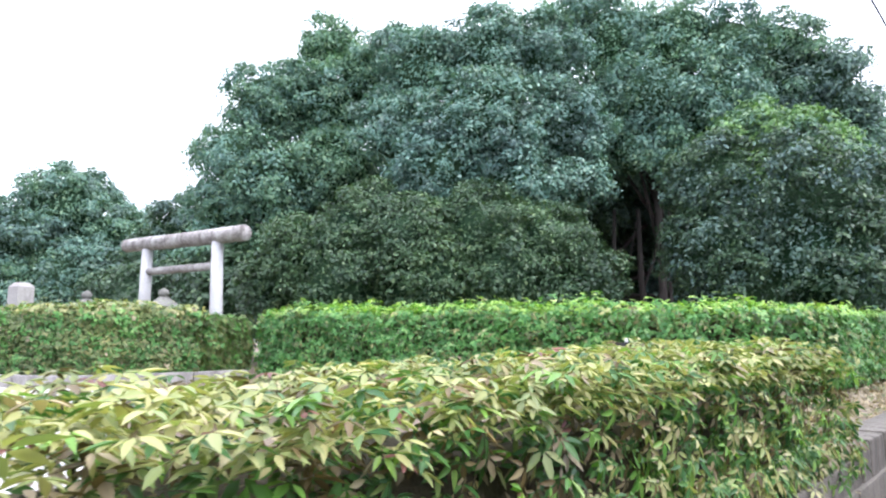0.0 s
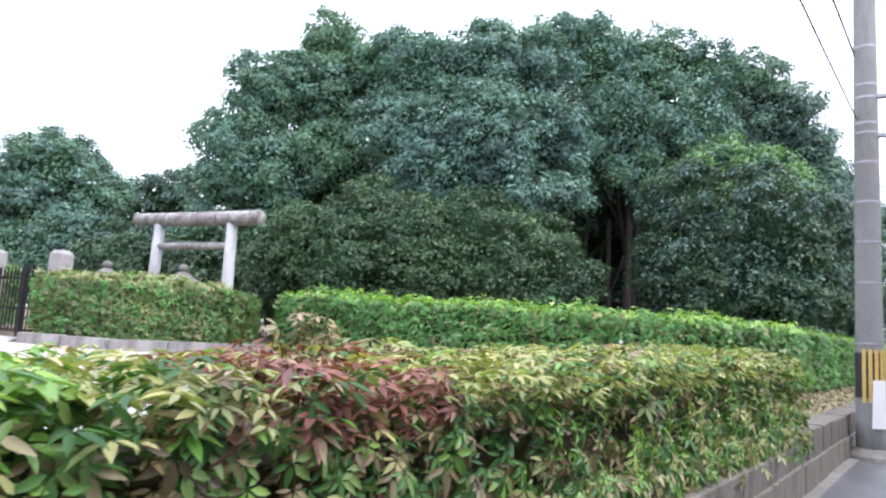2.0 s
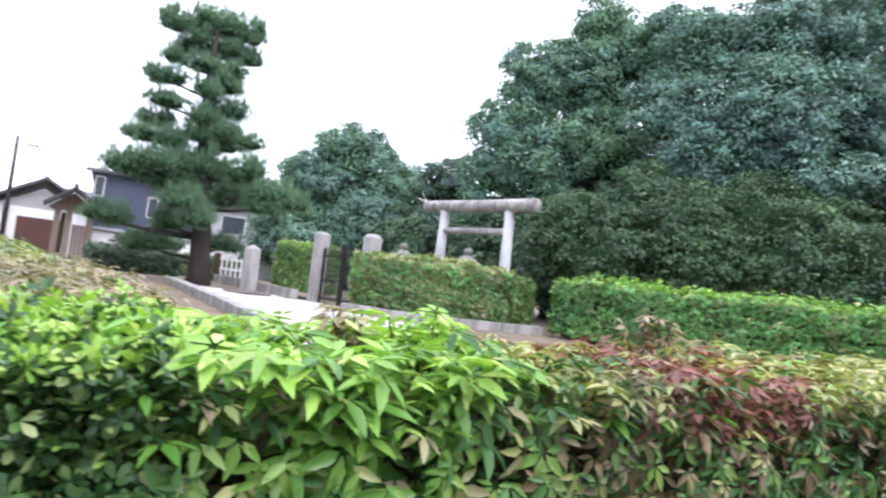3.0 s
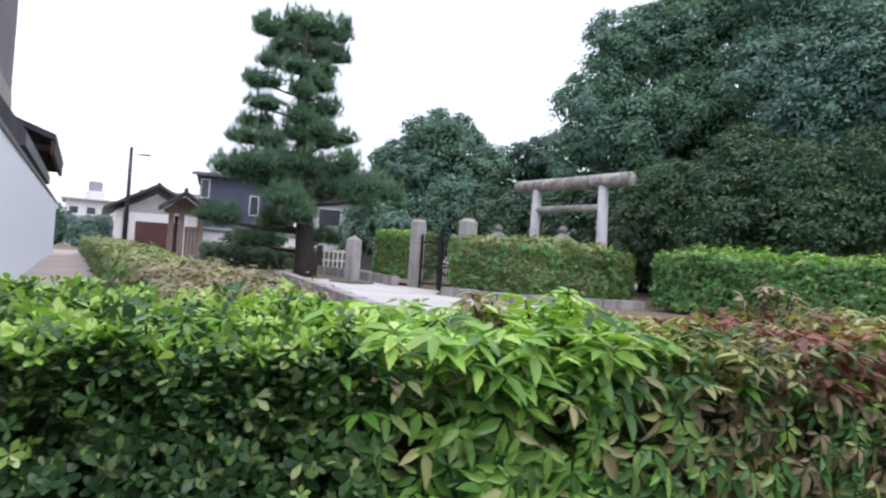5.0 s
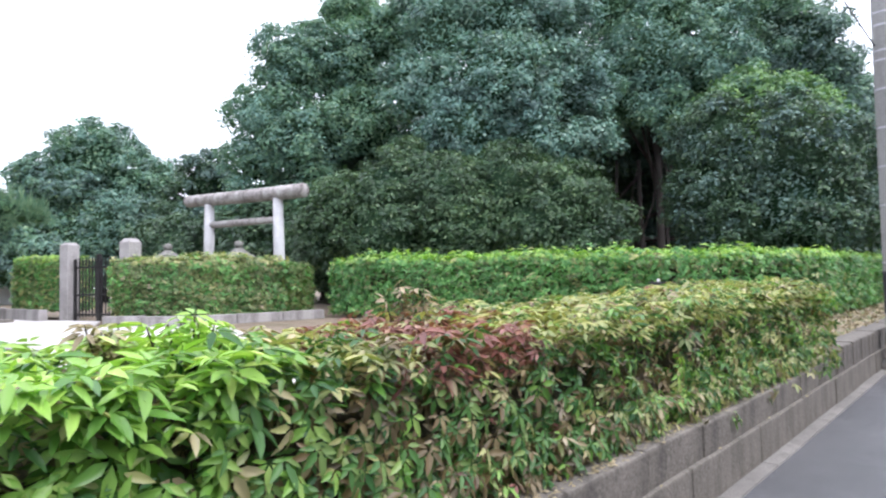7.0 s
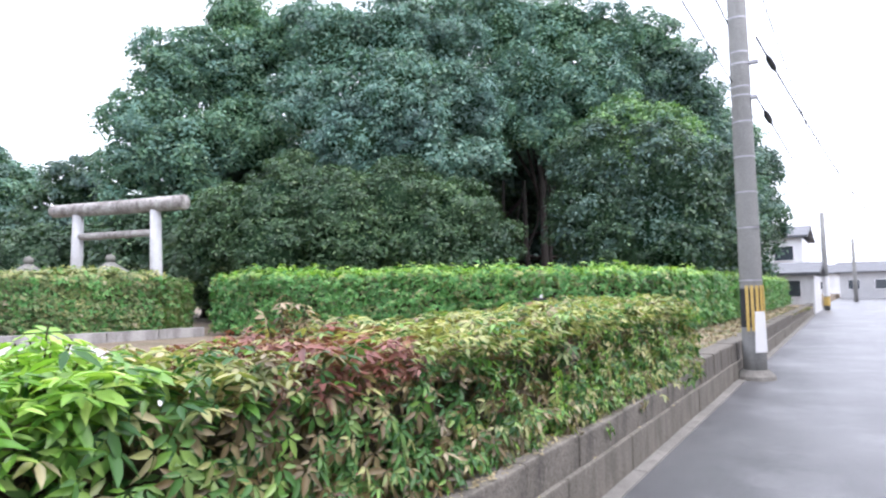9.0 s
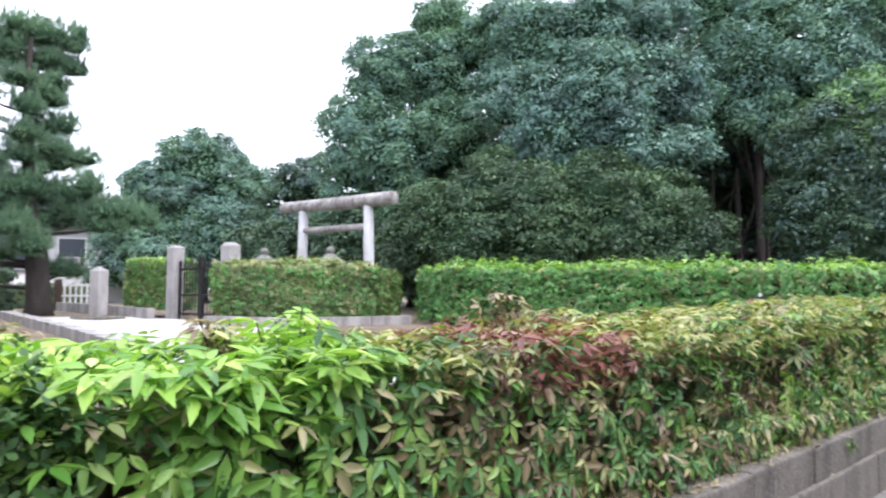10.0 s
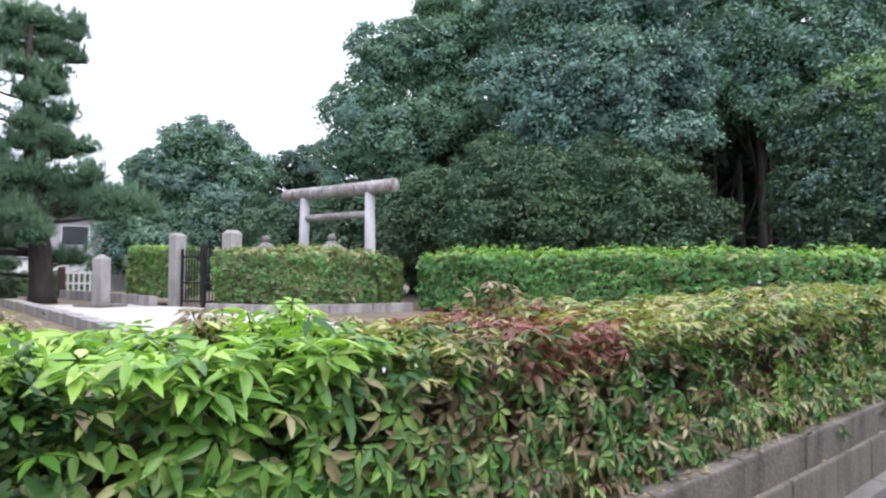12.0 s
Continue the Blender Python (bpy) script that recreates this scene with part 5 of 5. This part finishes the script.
tree("garden_shrub", "small cloud-pruned shrub before the garden wall", p[:2], [((p[0], p[1], 2.0), (0.9, 1.3, 0.4)), ((p[0], p[1] + 0.4, 2.4), (0.5, 0.7, 0.35))], [L_SHRUB], 0.3, 0.12, 51, 0.07)
p = eye_ray(95.0, 0, 60)
tree("garden_shrub", "green garden bushes far down the lane", p[:2], [((p[0], p[1], 2.0), (1.5, 1.6, 1.4)), ((p[0], p[1] + 4.2, 1.9), (1.3, 1.9, 1.2)), ((p[0] - 3, p[1] - 3.0, 2.3), (1.3, 1.4, 1.8))], [L_TREE], 0.5, 0.2, 52, 0.08)

# roadside utility pole and cables
pole = thing("utility_pole", "grey concrete utility pole with yellow guard strips beside the road", "utility pole", (-1.12, 9.65, 0))
part("pole", tube([(0, 0, -0.2), (0, 0, 0.5), (0, 0, 5), (0, 0, 11)], [0.186, 0.183, 0.16, 0.128], 20), POLE, pole, smooth=True)
part("footing", tube([(0, 0, -0.1), (0, 0, 0.06), (0, 0, 0.16)], [0.34, 0.31, 0.21], 16), GUTTER, pole, "rough concrete collar")
for a in range(-105, 20, 24):
    part("guard_strip", boxed((0.181, -0.024, 0.8), (0.193, 0.024, 1.55), 0.003, pose(0, 0, 0, 0, 0, a)), YELLOW, pole, "yellow plastic strip")
part("guard_wrap", tube([(0, 0, 0.86), (0, 0, 1.5)], [0.1855, 0.1845], 20, cap=False), CABLE, pole, "dark backing sheet")
bm = boxed((0.195, -0.12, 0.45), (0.204, 0.1, 1.12), 0.003, pose(0, 0, 0, 0, 0, -48))
for v in bm.verts:
    if v.co.z > 0.8:
        v.co.x, v.co.y = v.co.x * 0.8 + 0.03, v.co.y * 0.8 - 0.03
part("tag", bm, WHITE, pole, "torn white paper notice")
for z in (1.62, 2.5, 3.1, 3.7, 4.3, 4.75, 4.9, 5.3, 5.5, 6.1):
    rr = 0.192 - 0.0055 * z
    part("band", tube([(0, 0, z), (0, 0, z + 0.03)], [rr, rr], 20), METAL, pole)
part("crossarm", boxed((-0.7, -0.05, 8.2), (0.9, 0.05, 8.3), 0.01), METAL, pole)
part("bracket", boxed((0.1, -0.05, 5.3), (0.3, 0.05, 5.36), 0.008), METAL, pole)
part("bracket", boxed((0.1, -0.05, 4.7), (0.26, 0.05, 4.76), 0.008), METAL, pole)


def sagging(a, b, sag, r, n=16):
    a, b = Vector(a), Vector(b)
    return tube([a.lerp(b, i / n) - Vector((0, 0, sag * 4 * (i / n) * (1 - i / n))) for i in range(n + 1)], [r] * (n + 1), 6)


far_pole = thing("utility_pole", "slim far utility pole along the road", "utility pole", (-1.6, 48, 0))
part("pole", tube([(0, 0, -0.2), (0, 0, 6.4)], [0.19, 0.14], 14), POLE, far_pole, smooth=True)
part("guard", tube([(0, 0, 0.9), (0, 0, 2.2)], [0.2, 0.195], 14), WHITE, far_pole, "white wrap")
part("guard", tube([(0, 0, 0.3), (0, 0, 0.88)], [0.205, 0.2], 14), YELLOW, far_pole, "yellow wrap")
far2 = thing("utility_pole", "distant utility pole beyond the junction", "utility pole", (-0.2, 75, 0))
part("pole", tube([(0, 0, -0.2), (0, 0, 6.2)], [0.2, 0.15], 14), POLE, far2, smooth=True)
for x, z, x2, z2, sag, r in ((0.28, 5.75, 1.6, 5.6, 0.55, 0.018), (0.24, 4.72, -0.2, 5.1, 0.5, 0.014), (0.2, 7.3, -0.4, 6.2, 0.5, 0.013)):
    tagged(part("overhead_cable", sagging((-1.12 + x, 9.65, z), (x2, 48, z2), sag, r), CABLE), "black overhead cable between utility poles", "cable", "overhead cables")
    if z < 6:
        a, b = Vector((x, 0, z)), Vector((x2 + 1.12, 38.35, z2))
        pts = [a.lerp(b, f) - Vector((0, 0, sag * 4 * f * (1 - f))) for f in (0.024, 0.03, 0.042, 0.048)]
        part("joint_sleeve", tube(pts, [0.02, 0.055, 0.055, 0.02], 9), CABLE, pole, "black cable joint sleeve")
    tagged(part("overhead_cable", sagging((-1.12 - x * 0.5, 9.65, z + 0.3), (-0.6 - x, -30, z + 1.4), 0.4, r * 0.8), CABLE), "black overhead cable between utility poles", "cable", "overhead cables")

# far street
house("white two-storey house with tiled roof at the end of the street", (-6.3, 52, 0.3), 0, 6.4, 8, 4.8, PLASTER, 1.0, ((2.0, 3.2, 1.2, 1.0), (-1.2, 3.2, 1.2, 1.0)), over=0.4)
house("low tiled house front beside the street", (-3.6, 41, 0.3), 0, 3.4, 7, 1.9, PLASTER, 0.7, ((0.6, 0.7, 0.8, 0.9),), over=0.35)
house("grey house across the street end", (2.5, 95, 0.0), 0, 9, 8, 3.2, WALL_GREY, 1.3, ((0, 1.2, 1.6, 1.1), (-3, 1.2, 1.2, 1.1)))
house("pale low house beyond the street end", (-5.5, 110, 0.0), 0, 8, 8, 3.4, PLASTER, 1.3, ((1, 1.2, 1.6, 1.1),))

# unseen plain walls, added across the road to block low sky light
for k, (y0, y1, hh) in enumerate(((-26, -12.2, 6.2), (-12, 1.8, 6.8), (2, 13.8, 6.0), (14, 30, 6.5), (30.2, 60, 6.0))):
    tagged(part("unseen_light_block", boxed((6.2, y0, -0.2), (10.5, y1, hh), 0.03), WALL_GREY), "unseen plain grey wall across the road, added to block skylight", "wall", kind="structure")
